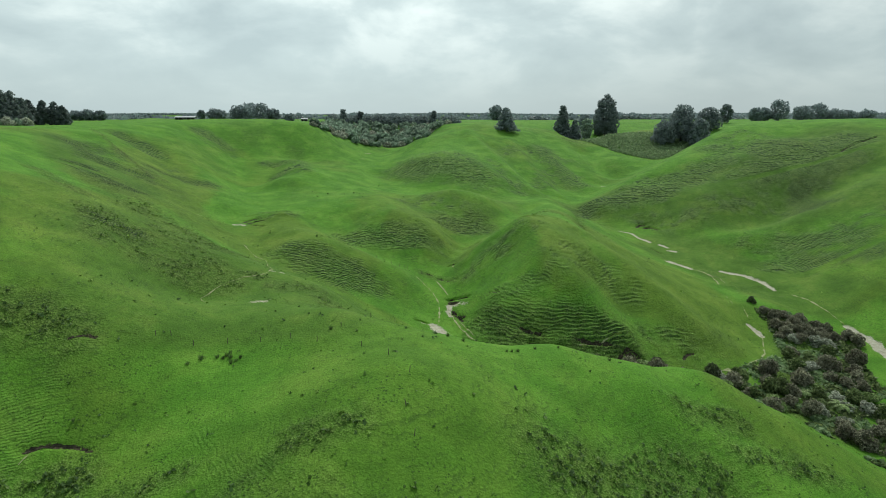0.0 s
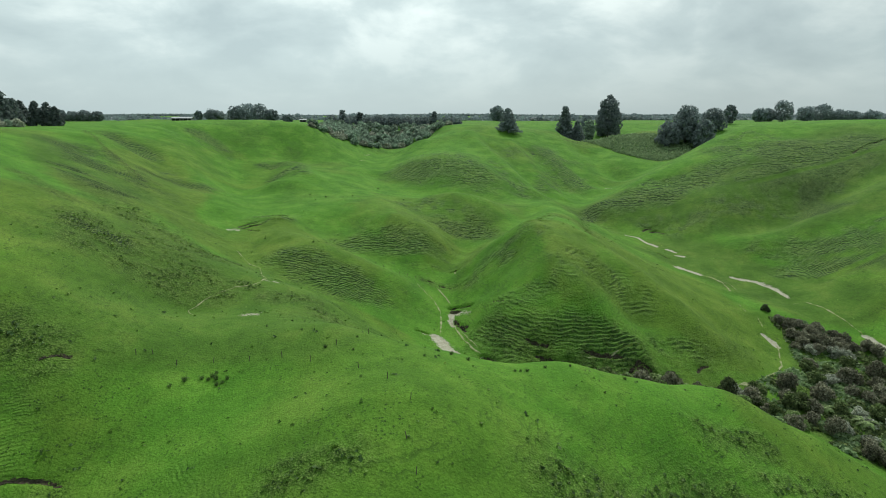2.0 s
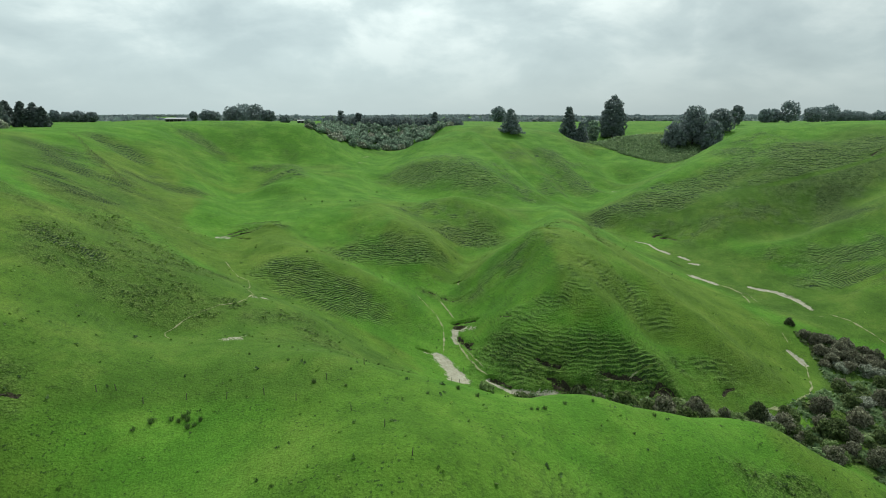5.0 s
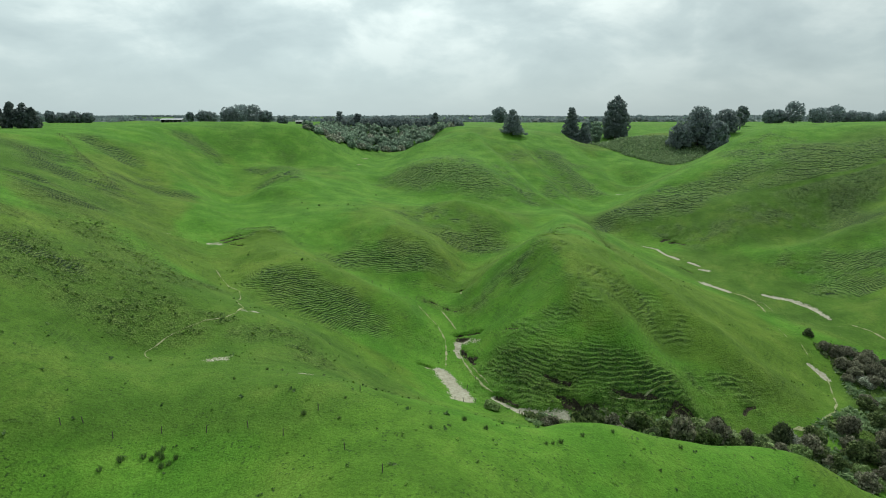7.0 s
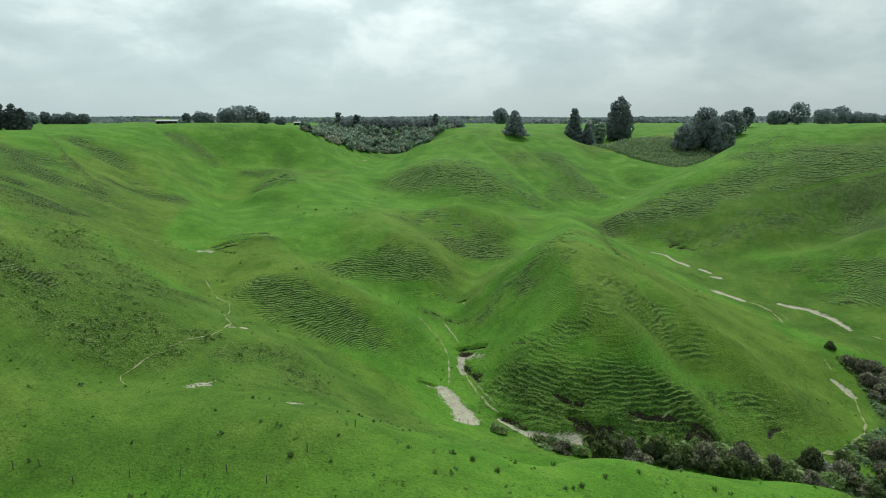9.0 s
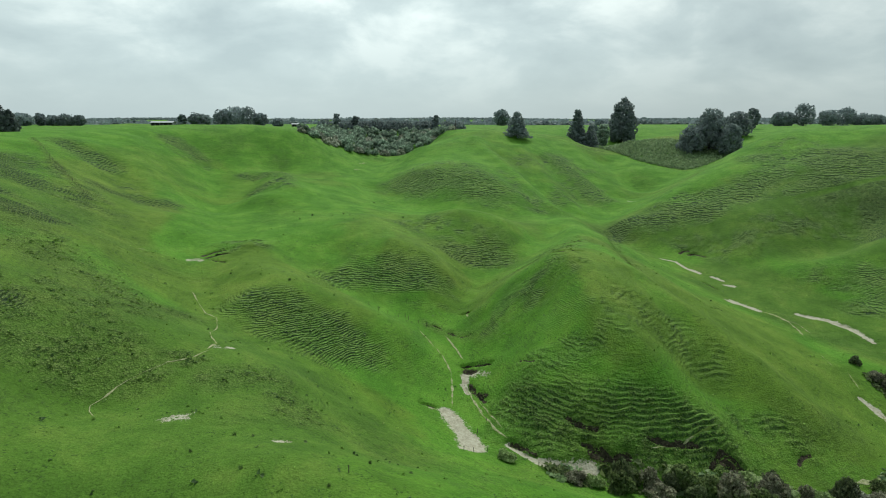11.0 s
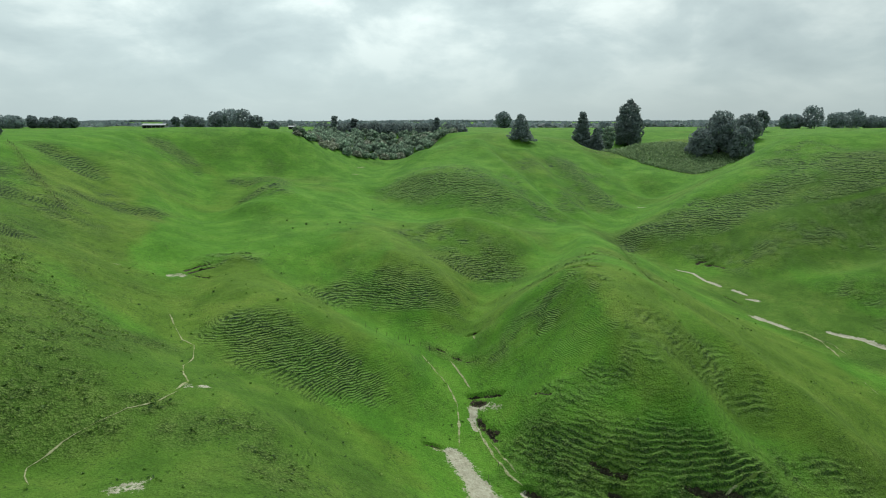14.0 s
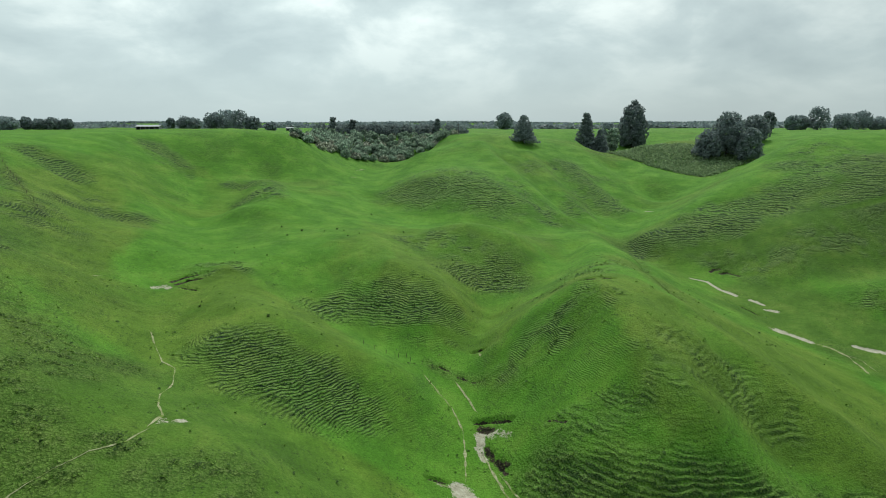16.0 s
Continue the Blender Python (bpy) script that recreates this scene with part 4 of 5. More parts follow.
# ---- plants: meshes ----
def mesh_of(name, verts, faces, mat, flat=True):
    me = bpy.data.meshes.new(name)
    me.from_pydata([tuple(v) for v in verts], [], faces)
    me.materials.append(mat)
    if not flat:
        me.polygons.foreach_set("use_smooth", np.ones(len(me.polygons), dtype=bool))
    me.update()
    return me


def cards(centres, outward, size, rng, wild=0.7, long=1.0):
    """Small leaf clumps: four-cornered blades, each bent along its middle."""
    n = len(centres)
    nrm = outward + rng.normal(0, wild, (n, 3))
    nrm /= np.linalg.norm(nrm, axis=1, keepdims=True) + 1e-9
    up = rng.normal(0, 1, (n, 3))
    u = np.cross(nrm, up)
    u /= np.linalg.norm(u, axis=1, keepdims=True) + 1e-9
    v = np.cross(nrm, u)
    s = (size * rng.uniform(0.55, 1.35, n))[:, None]
    u, v, b = u * s * 0.5, v * s * 0.5 * long, nrm * s * 0.22
    verts = np.stack([centres - u - v - b, centres + u - v * 0.7, centres + u * 0.8 + v - b, centres - u * 0.9 + v * 0.8], axis=1).reshape(-1, 3)
    return verts, [(4 * i, 4 * i + 1, 4 * i + 2, 4 * i + 3) for i in range(n)]


def lobe_cloud(lobes, count, rng, inner=0.7):
    """Places spread over a bunch of rounded lobes, denser at the skin, none deep inside a neighbour."""
    lob = np.array(lobes, float)
    area = (lob[:, 3] * lob[:, 4] + lob[:, 4] * lob[:, 5] + lob[:, 3] * lob[:, 5]) ** 1.0
    pick = rng.choice(len(lob), count, p=area / area.sum())
    d = rng.normal(0, 1, (count, 3))
    d /= np.linalg.norm(d, axis=1, keepdims=True)
    r = rng.uniform(inner, 1.08, count)[:, None]
    pts = lob[pick, :3] + d * lob[pick, 3:6] * r
    keep = np.ones(count, bool)
    for q in lob:
        keep &= ((((pts - q[:3]) / q[3:6]) ** 2).sum(axis=1) > inner * inner * 0.62)
    out = d / lob[pick, 3:6]
    out /= np.linalg.norm(out, axis=1, keepdims=True)
    return pts[keep], out[keep]


def tube(verts, faces, a, b, ra, rb, sides=6):
    a, b = Vector(a), Vector(b)
    side = (b - a).orthogonal().normalized()
    other = (b - a).normalized().cross(side)
    base = len(verts)
    for p, r in ((a, ra), (b, rb)):
        for k in range(sides):
            t = 2 * math.pi * k / sides
            verts.append(p + side * (r * math.cos(t)) + other * (r * math.sin(t)))
    for k in range(sides):
        faces.append((base + k, base + (k + 1) % sides, base + sides + (k + 1) % sides, base + sides + k))


def stems(name, targets, foot, radius, rng):
    """A tapered trunk with limbs that reach into the lobes of the crown."""
    verts, faces = [], []
    top = max(t[2] for t in targets)
    fork = Vector((0, 0, foot))
    tube(verts, faces, (0, 0, -0.5), fork, radius * 1.25, radius, 8)
    crown_top = Vector((0, 0, top * 0.9))
    tube(verts, faces, fork, crown_top, radius, radius * 0.25, 7)
    for t in targets:
        k = rng.uniform(0.1, 0.6)
        start = fork.lerp(crown_top, k * min(1.0, t[2] / top))
        tube(verts, faces, start, (t[0] * 0.9, t[1] * 0.9, t[2]), radius * 0.45, radius * 0.10, 5)
    return mesh_of(name, verts, faces, BARK, False)


def plant(kind, stem_name, stem_mesh, crown_mesh, crown_label=""):
    base = new(kind)
    for nm, me in ((stem_name, stem_mesh), ("crown", crown_mesh)):
        ob = new(nm, me)
        ob.parent = base
    return base


def make_shrub(seed, leaf_kind, count=1700, leaf=0.27, upright=1.0, name="shrub"):
    """A shrub about 4 m wide and 3.4 m high round its foot."""
    rng = np.random.default_rng(seed)
    lobes = []
    for i in range(12):
        a, r = 2 * math.pi * i / 11 * 2 + rng.uniform(-0.4, 0.4), rng.uniform(0.5, 1.4) if i < 11 else 0.0
        s = rng.uniform(0.6, 0.95)
        lobes.append((r * math.cos(a), r * math.sin(a), rng.uniform(0.45, 2.0) * upright if i < 11 else 2.2 * upright, s, s, s * rng.uniform(0.75, 1.05) * upright))
    pts, out = lobe_cloud(lobes, count, rng)
    pts[:, 2] = np.maximum(pts[:, 2], 0.05)
    v, f = cards(pts, out, leaf, rng)
    return plant(name, "stems", stems("stems", [l[:3] for l in lobes], 0.4, 0.10, rng), mesh_of("crown", v, f, LEAF[leaf_kind]))


def make_tree(seed, form, height, width, leaf_kind, count=2200, leaf=0.9, name="tree"):
    """A tree of that height and width: 'round', 'cone', 'open' (loose tiers) or 'domed' (foliage to the ground)."""
    rng = np.random.default_rng(seed)
    lobes, w = [], width / 2
    if form == "column":
        for k in range(52):
            t = (k + 0.5) / 52
            r = w * min(1.0, 1.75 * (1 - t)) ** 0.6 * min(1.0, 0.8 + t)
            a = k * 2.4 + rng.uniform(-0.3, 0.3)
            s = max(0.07 * width, 0.32 * r)
            lobes.append((0.78 * r * math.cos(a), 0.78 * r * math.sin(a), height * (0.04 + 0.92 * t), s, s, s * 0.9))
        for k in range(5):
            lobes.append((0, 0, height * (0.16 + 0.15 * k), w * 0.72, w * 0.72, height * 0.13))
    elif form == "tiered":
        for k in range(56):
            t = (k + 0.5) / 56
            r = w * (1 - t) ** 0.75 * rng.uniform(0.72, 1.12)
            a = k * 2.4 + rng.uniform(-0.35, 0.35)
            s = width * (0.16 - 0.07 * t) * rng.uniform(0.8, 1.2)
            lobes.append((0.78 * r * math.cos(a), 0.78 * r * math.sin(a), height * (0.07 + 0.88 * t) - 0.12 * r, s * 1.15, s * 1.15, s * 0.7))
        for k in range(4):
            lobes.append((0, 0, height * (0.18 + 0.19 * k), w * (0.5 - 0.1 * k), w * (0.5 - 0.1 * k), height * 0.13))
    elif form == "cone":
        for k in range(46):
            t = (k + 0.5) / 46
            r = w * (1 - t) ** 0.5 * min(1.0, 0.78 + 1.6 * t)
            a = k * 2.4 + rng.uniform(-0.3, 0.3)
            s = max(0.08 * width, 0.34 * r)
            lobes.append((0.80 * r * math.cos(a), 0.8 * r * math.sin(a), height * (0.05 + 0.90 * t), s, s, s * 0.85))
        for k in range(5):
            lobes.append((0, 0, height * (0.2 + 0.16 * k), w * (0.80 - 0.14 * k), w * (0.80 - 0.14 * k), height * 0.14))
    elif form == "open":
        for k in range(20):
            t = (k + 0.5) / 20
            r = w * (1 - t) ** 0.5 * rng.uniform(0.55, 1.1)
            a = k * 2.4 + rng.uniform(-0.5, 0.5)
            s = width * rng.uniform(0.10, 0.17)
            lobes.append((0.8 * r * math.cos(a), 0.8 * r * math.sin(a), height * (0.08 + 0.88 * t), s * 1.25, s * 1.25, s * 0.7))
    elif form == "domed":
        for k in range(22):
            t = (k + 0.5) / 22
            a = k * 2.4
            r = w * math.sqrt(max(0.0, 1 - (1.25 * t - 0.25) ** 2)) * 0.72
            s = width * rng.uniform(0.14, 0.22)
            lobes.append((r * math.cos(a), r * math.sin(a), height * (0.10 + 0.74 * t), s, s, s * 0.9))
        lobes.append((0, 0, height * 0.45, w * 0.66, w * 0.66, height * 0.40))
    else:
        for k in range(18):
            t = (k + 0.5) / 18
            a = k * 2.4 + rng.uniform(-0.4, 0.4)
            r = w * math.sqrt(max(0.0, 1 - (2 * t - 1) ** 2)) * 0.68
            s = width * rng.uniform(0.15, 0.24)
            lobes.append((r * math.cos(a), r * math.sin(a), height * (0.12 + 0.76 * t), s, s, s * 0.8))
    pts, out = lobe_cloud(lobes, count, rng)
    pts[:, 2] = np.maximum(pts[:, 2], 0.1)
    v, f = cards(pts, out, leaf, rng, 0.3)
    return plant(name, "trunk", stems("trunk", [l[:3] for l in lobes[:12]], height * 0.15, max(0.12, height * 0.018), rng), mesh_of("crown", v, f, LEAF[leaf_kind]))


def place(ob, x, y, turn=0.0, scale=1.0, sink=0.15, tall=1.0):
    ob.matrix_basis = pose(x, y, ground_z(x, y) - sink, 0, 0, turn) @ Matrix.Diagonal((scale, scale, scale * tall, 1))
    return ob


def repeat(ob, x, y, turn=0.0, scale=1.0, sink=0.15, tall=1.0):
    return copy_thing(ob, pose(x, y, ground_z(x, y) - sink, 0, 0, turn) @ Matrix.Diagonal((scale / ob.scale[0], scale / ob.scale[1], scale * tall / ob.scale[2], 1)))


pick = random.Random(7)


def grow(models, spots, low, high, label, group, category="shrub", tall=(0.85, 1.15)):
    """Plants of one sort at the given places: the first of each model is the model itself."""
    for i, (x, y) in enumerate(spots):
        turn, scale, t = pick.uniform(0, 360), pick.uniform(low, high), pick.uniform(*tall)
        model = models[i % len(models)]
        ob = place(model, x, y, turn, scale, 0.15, t) if i < len(models) else repeat(model, x, y, turn, scale, 0.15, t)
        tagged(ob, label, category, group)


# ---- shrubs of the east valley floor ----
grow([make_shrub(11, "purple"), make_shrub(12, "purple", upright=1.1), make_shrub(13, "purple", upright=0.9)],
     [(98.3, 146), (99.5, 143.5), (103.1, 145), (104.6, 143.5), (106.2, 142), (98.2, 139.5), (100.4, 138.6), (102.8, 140), (106.7, 139.4), (109.7, 140.5), (111, 138), (96.4, 135.5), (101, 134), (107.6, 134.2), (105.2, 137), (114.2, 134.6), (115, 132), (94, 127), (108.8, 137), (103.4, 136.4), (110.6, 135), (98.6, 136.6)],
     0.7, 1.25, "twiggy brown-purple shrub in the valley thicket", "shrubs of the valley floor")
grow([make_shrub(14, "purple", upright=1.2), make_shrub(15, "purple")],
     [(98, 120.5), (100.6, 120.5), (107.9, 123.5), (103.6, 118.8), (102, 115.6), (94.9, 115), (97, 112.2), (100.8, 112.2), (86, 112.5), (88.4, 113.6), (80.4, 115), (78.2, 112), (80.6, 107.2), (77.6, 103.6), (80, 100.2), (72, 100), (82, 93.5), (84, 91), (88, 89), (94, 98), (90.8, 95.2), (93, 92), (84, 96), (88, 86)],
     0.8, 1.15, "brown twiggy shrub on the damp valley floor", "shrubs of the valley floor")
grow([make_shrub(16, "silver"), make_shrub(17, "silver", upright=0.85)],
     [(99, 134), (104.4, 132.6), (92.2, 119), (94.8, 120.4), (90.8, 107.5), (90.2, 104), (85.4, 98.2), (95, 103.4), (69, 111), (67.2, 112.6), (83, 101.4), (106.6, 131.2)],
     0.75, 1.1, "silvery pale shrub among the brown bushes", "shrubs of the valley floor")
grow([make_shrub(18, "green"), make_shrub(19, "green", upright=1.15), make_shrub(20, "fern", upright=0.8)],
     [(89.6, 119), (97, 115), (88.8, 111), (77, 109.2), (79.4, 108.4), (75, 105), (87.6, 108.2), (94.8, 107), (99.4, 108), (96.4, 101.6), (84, 103.6), (66.4, 113.4), (72.8, 113.6), (70.6, 109.2), (74, 101), (71.4, 106), (92, 124.6), (98.4, 127), (104, 127.6)],
     0.7, 1.1, "olive green shrub on the damp valley floor", "shrubs of the valley floor")
tagged(place(make_shrub(21, "bush", upright=1.2), 98.4, 151.8, 40, 0.62), "small dark evergreen bush standing alone in pasture", "shrub")

# ---- shrubs along the west stream ----
grow([make_shrub(22, "bush", upright=1.15), make_shrub(23, "green", upright=1.1), make_shrub(24, "purple", upright=1.2)],
     [(32.2, 114.6), (33.9, 114.8), (36.2, 113.8), (39.4, 113.4), (44.4, 112.6), (47, 110.4), (54.4, 113), (56.4, 109.6), (59.1, 111.6), (65.5, 112.2), (72.6, 112), (69.4, 109.6), (42, 110.6), (50, 108.2), (52.6, 110.4)],
     0.65, 1.4, "dark leafy bush beside the stream", "shrubs along the stream", tall=(0.8, 1.5))
grow([make_shrub(25, "purple", upright=0.9), make_shrub(26, "fern", upright=0.75), make_shrub(27, "green")],
     [(25.4, 114.8), (28.4, 114.2), (31.4, 112.8), (36.6, 111.4), (51.2, 113), (56.4, 112.2), (47.8, 113.8), (61.4, 111), (59, 107.6), (62.8, 107.6), (66, 108.6), (41, 113.8), (70.8, 106.8), (66.2, 104.8), (68.8, 103.4), (76.4, 110.2), (16.2, 119.6)],
     0.5, 1.15, "pale green and silvery bush beside the stream", "shrubs along the stream")

# ---- tree ferns among the shrubs ----
def frond_mesh(reach):
    """One arching frond: pairs of tapering leaflets along a drooping rib."""
    verts, faces, n = [], [], 15
    for k in range(n):
        u, v = k / n, (k + 0.85) / n
        wide = 0.42 * math.sin(math.pi * min(1.0, 0.12 + 0.88 * u)) + 0.05
        for side in (-1, 1):
            base = len(verts)
            for q, out in ((u, 0.0), (v, 0.0), (v + 0.10, wide), (u + 0.10, wide * 0.92)):
                verts.append((reach * q, side * out, reach * (0.55 * q - 0.78 * q * q) - 0.18 * out))
            faces.append((base, base + 1, base + 2, base + 3))
    return mesh_of("frond", verts, faces, LEAF["fern"])


def make_tree_fern(trunk_height):
    fern, frond = new("tree_fern"), frond_mesh(1.9)
    verts, faces = [], []
    tube(verts, faces, (0, 0, -0.4), (0.1, 0, trunk_height * 0.6), 0.16, 0.12, 8)
    tube(verts, faces, (0.1, 0, trunk_height * 0.6), (0.06, 0.05, trunk_height), 0.12, 0.15, 8)
    new("trunk", mesh_of("trunk", verts, faces, BARK, False)).parent = fern
    for k in range(14):
        ob = new("frond", frond)
        ob.parent = fern
        ob.matrix_basis = pose(0.06, 0.05, trunk_height, 0, (-14, -2, 10)[k % 3], 360 / 14 * k + (k * 37 % 11))
    return fern


tree_ferns = [make_tree_fern(1.5), make_tree_fern(1.0)]
for i, (x, y, size) in enumerate([(52, 113.4, 1.15), (86, 98, 1.1), (40.8, 115.2, 0.9), (89.6, 104.3, 1.2), (61.6, 110.4, 0.95), (84.2, 108.8, 1.0), (56.8, 112.6, 0.85)]):
    ob = place(tree_ferns[i], x, y, i * 53, size) if i < 2 else repeat(tree_ferns[i % 2], x, y, i * 53, size)
    tagged(ob, "pale green tree fern among the gully shrubs", "tree fern", "tree ferns in the gully")

# ---- rushes and small bushes in the pasture ----
def make_rush(seed):
    rng = np.random.default_rng(seed)
    n = 90
    a, r = rng.uniform(0, 2 * math.pi, n), np.sqrt(rng.uniform(0, 1, n)) * 0.45
    foot = np.stack([r * np.cos(a), r * np.sin(a), np.zeros(n)], axis=1)
    lean = np.stack([np.cos(a), np.sin(a), np.zeros(n)], axis=1) * rng.uniform(0.1, 0.55, n)[:, None]
    tip = foot + lean + np.array([0, 0, 1.0]) * rng.uniform(0.6, 1.15, n)[:, None]
    side = np.stack([-np.sin(a), np.cos(a), np.zeros(n)], axis=1) * 0.045
    verts = np.stack([foot - side, foot + side, tip + side * 0.3, tip - side * 0.3], axis=1).reshape(-1, 3)
    return mesh_of("rush_clump", verts, [(4 * i, 4 * i + 1, 4 * i + 2, 4 * i + 3) for i in range(n)], LEAF["rush"])


RUSH = [make_rush(31), make_rush(32)]


def rushes(spots, low, high, label, group):
    for i, (x, y) in enumerate(spots):
        ob = new("rush_clump", RUSH[i % 2])
        place(ob, x, y, pick.uniform(0, 360), pick.uniform(low, high), 0.05)
        tagged(ob, label, "rush", group)


rushes([(-24.3, 79.3), (-24.7, 78.6), (-22.7, 77.7), (-22.2, 78.3), (-25.6, 79.0), (-27.6, 78.5), (-29.0, 77.2), (-23.3, 77.4), (-24.0, 79.9), (-23.7, 78.7)], 0.4, 0.62, "dark green clump of rushes in the hollow", "rushes in the hollow")
rushes([(-20.5, 226.5), (-17.3, 230), (-13.2, 218), (-10.3, 221), (-33.7, 234), (-9.1, 271), (-36.5, 167.5), (-22.3, 159), (5.4, 187), (-15, 226), (-30, 222), (-27, 228), (2, 240)], 0.3, 0.65, "dark rush clump on the upper flat", "rushes on the upper flat")
rushes([(16, 79.5), (15.2, 79.2), (17, 80), (27.3, 78), (16.2, 87), (6.9, 82.5), (20, 82), (24, 83.4), (9, 80.6), (3, 78), (32, 83), (11.4, 84), (72.6, 164), (76.9, 168.5), (75.8, 168), (-6, 84), (-10, 81), (-3, 92), (-17, 96), (-20, 92), (-14, 87)], 0.25, 0.5, "small dark rush clump in the grass", "rushes on the spur")


# ---- trees round the rim ----
def tree(label, x, y, form, height, width, leaf_kind, seed, group="trees on the rim", **more):
    t = make_tree(seed, form, height, width, leaf_kind, **more)
    return tagged(place(t, x, y, seed * 47 % 360, 1.0, 0.3), label, "tree", group)


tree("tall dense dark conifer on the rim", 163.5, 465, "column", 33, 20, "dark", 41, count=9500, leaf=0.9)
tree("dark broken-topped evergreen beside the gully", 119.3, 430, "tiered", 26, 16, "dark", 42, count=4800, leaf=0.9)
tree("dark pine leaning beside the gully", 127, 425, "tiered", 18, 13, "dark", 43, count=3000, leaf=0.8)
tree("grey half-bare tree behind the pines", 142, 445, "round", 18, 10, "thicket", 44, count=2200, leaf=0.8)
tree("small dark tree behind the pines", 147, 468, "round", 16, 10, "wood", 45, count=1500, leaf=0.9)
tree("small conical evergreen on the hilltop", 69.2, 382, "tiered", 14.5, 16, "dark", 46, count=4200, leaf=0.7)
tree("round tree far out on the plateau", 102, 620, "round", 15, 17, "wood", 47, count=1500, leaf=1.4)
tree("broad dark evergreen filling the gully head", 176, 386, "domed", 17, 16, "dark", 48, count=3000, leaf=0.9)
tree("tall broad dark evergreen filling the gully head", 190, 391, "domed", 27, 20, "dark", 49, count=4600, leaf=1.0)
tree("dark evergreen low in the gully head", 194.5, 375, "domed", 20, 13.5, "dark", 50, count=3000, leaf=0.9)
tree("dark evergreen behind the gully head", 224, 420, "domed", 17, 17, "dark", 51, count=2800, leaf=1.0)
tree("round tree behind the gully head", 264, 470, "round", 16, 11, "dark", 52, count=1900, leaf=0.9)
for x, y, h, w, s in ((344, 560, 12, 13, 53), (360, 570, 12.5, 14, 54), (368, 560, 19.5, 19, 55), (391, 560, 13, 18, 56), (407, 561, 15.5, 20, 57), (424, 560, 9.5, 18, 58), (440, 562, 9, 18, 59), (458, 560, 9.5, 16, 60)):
    tree("tree in the far shelter row, coloured grey-green for haze", x, y, "round", h + 1, w, "wood", s, "far shelter row", count=1500, leaf=1.2)
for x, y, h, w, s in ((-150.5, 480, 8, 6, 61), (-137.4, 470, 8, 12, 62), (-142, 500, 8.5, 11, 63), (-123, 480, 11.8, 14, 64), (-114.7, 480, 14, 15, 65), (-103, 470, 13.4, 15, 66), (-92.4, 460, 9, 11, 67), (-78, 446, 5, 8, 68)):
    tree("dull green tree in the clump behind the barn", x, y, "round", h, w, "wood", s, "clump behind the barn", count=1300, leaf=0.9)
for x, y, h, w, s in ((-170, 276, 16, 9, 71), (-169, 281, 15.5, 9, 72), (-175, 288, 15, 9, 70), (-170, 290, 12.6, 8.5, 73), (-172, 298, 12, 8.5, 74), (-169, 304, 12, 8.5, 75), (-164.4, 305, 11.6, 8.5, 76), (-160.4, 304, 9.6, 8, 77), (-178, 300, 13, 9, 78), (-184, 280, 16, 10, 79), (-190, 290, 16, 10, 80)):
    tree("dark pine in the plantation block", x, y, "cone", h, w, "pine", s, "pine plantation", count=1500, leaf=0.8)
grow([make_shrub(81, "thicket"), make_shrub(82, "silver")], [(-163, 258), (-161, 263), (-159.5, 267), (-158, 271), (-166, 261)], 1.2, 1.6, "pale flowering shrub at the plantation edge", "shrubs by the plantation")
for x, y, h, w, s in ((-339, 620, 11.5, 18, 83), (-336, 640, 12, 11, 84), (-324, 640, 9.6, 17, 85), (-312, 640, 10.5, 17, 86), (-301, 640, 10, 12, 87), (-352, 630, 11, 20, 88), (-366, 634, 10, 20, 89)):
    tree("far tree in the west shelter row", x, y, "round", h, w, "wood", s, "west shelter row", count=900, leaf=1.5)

# ---- the bush gully at the head of the bowl ----
def gully_edge(x):
    return float(np.interp(x, [-48, -30, -14, -3, 8, 20, 34], [350, 366, 382, 391, 395, 399, 403]))


thicket_models = [make_shrub(91, "thicket", 800, 0.45), make_shrub(92, "thicket", 800, 0.45, 0.9), make_shrub(93, "thicket", 800, 0.45, 1.1), make_shrub(94, "silver", 700, 0.45, 0.8)]
spots, gx0 = [], -47.0
while gx0 < 34:
    gy0 = gully_edge(gx0) + 2.0
    while gy0 < 452:
        px0, py0 = gx0 + pick.uniform(-1.6, 1.6), gy0 + pick.uniform(-1.6, 1.6)
        spots.append((px0, py0))
        gy0 += 5.6 if gy0 < 420 else 7.5
    gx0 += 5.0
pick.shuffle(spots)
grow(thicket_models, spots, 1.2, 1.65, "olive and silvery bush of the gully thicket", "bush gully thicket")
for i, x in enumerate(range(-48, 50, 7)):
    tree("dark tree in the row above the bush gully", x + pick.uniform(-2, 2), 458 + pick.uniform(-3, 3), "domed" if i not in (1, 3, 11) else "open", pick.uniform(6.2, 7.6) + (4 if i in (1, 3, 11) else 0), 11.5 if i not in (1, 3, 11) else 8, "dark", 100 + i, "tree row above the gully", count=900, leaf=0.9)

# ---- low scrub of the gully slope, far woods, loose tufts ----
def scatter(name, label, category, x, y, size, leaf_kind, seed, per=5, tall=0.6, card=0.75):
    """Loose plants past counting, in one mesh that lies on the ground."""
    rng = np.random.default_rng(seed)
    z = relief(x, y)[0]
    n = len(x)
    base = np.repeat(np.stack([x, y, z], axis=1), per, axis=0)
    s = np.repeat(size, per)[:, None]
    off = rng.normal(0, 1, (n * per, 3)) * np.array([0.42, 0.42, 0.28])
    off[:, 2] = np.abs(off[:, 2]) + 0.1 * tall
    out = off / (np.linalg.norm(off, axis=1, keepdims=True) + 1e-6) + np.array([0, 0, 0.4])
    v, f = cards(base + off * s, out, s[:, 0] * card, rng, 0.6)
    return tagged(new(name, mesh_of(name, v, f, LEAF[leaf_kind])), label, category, kind="stuff")


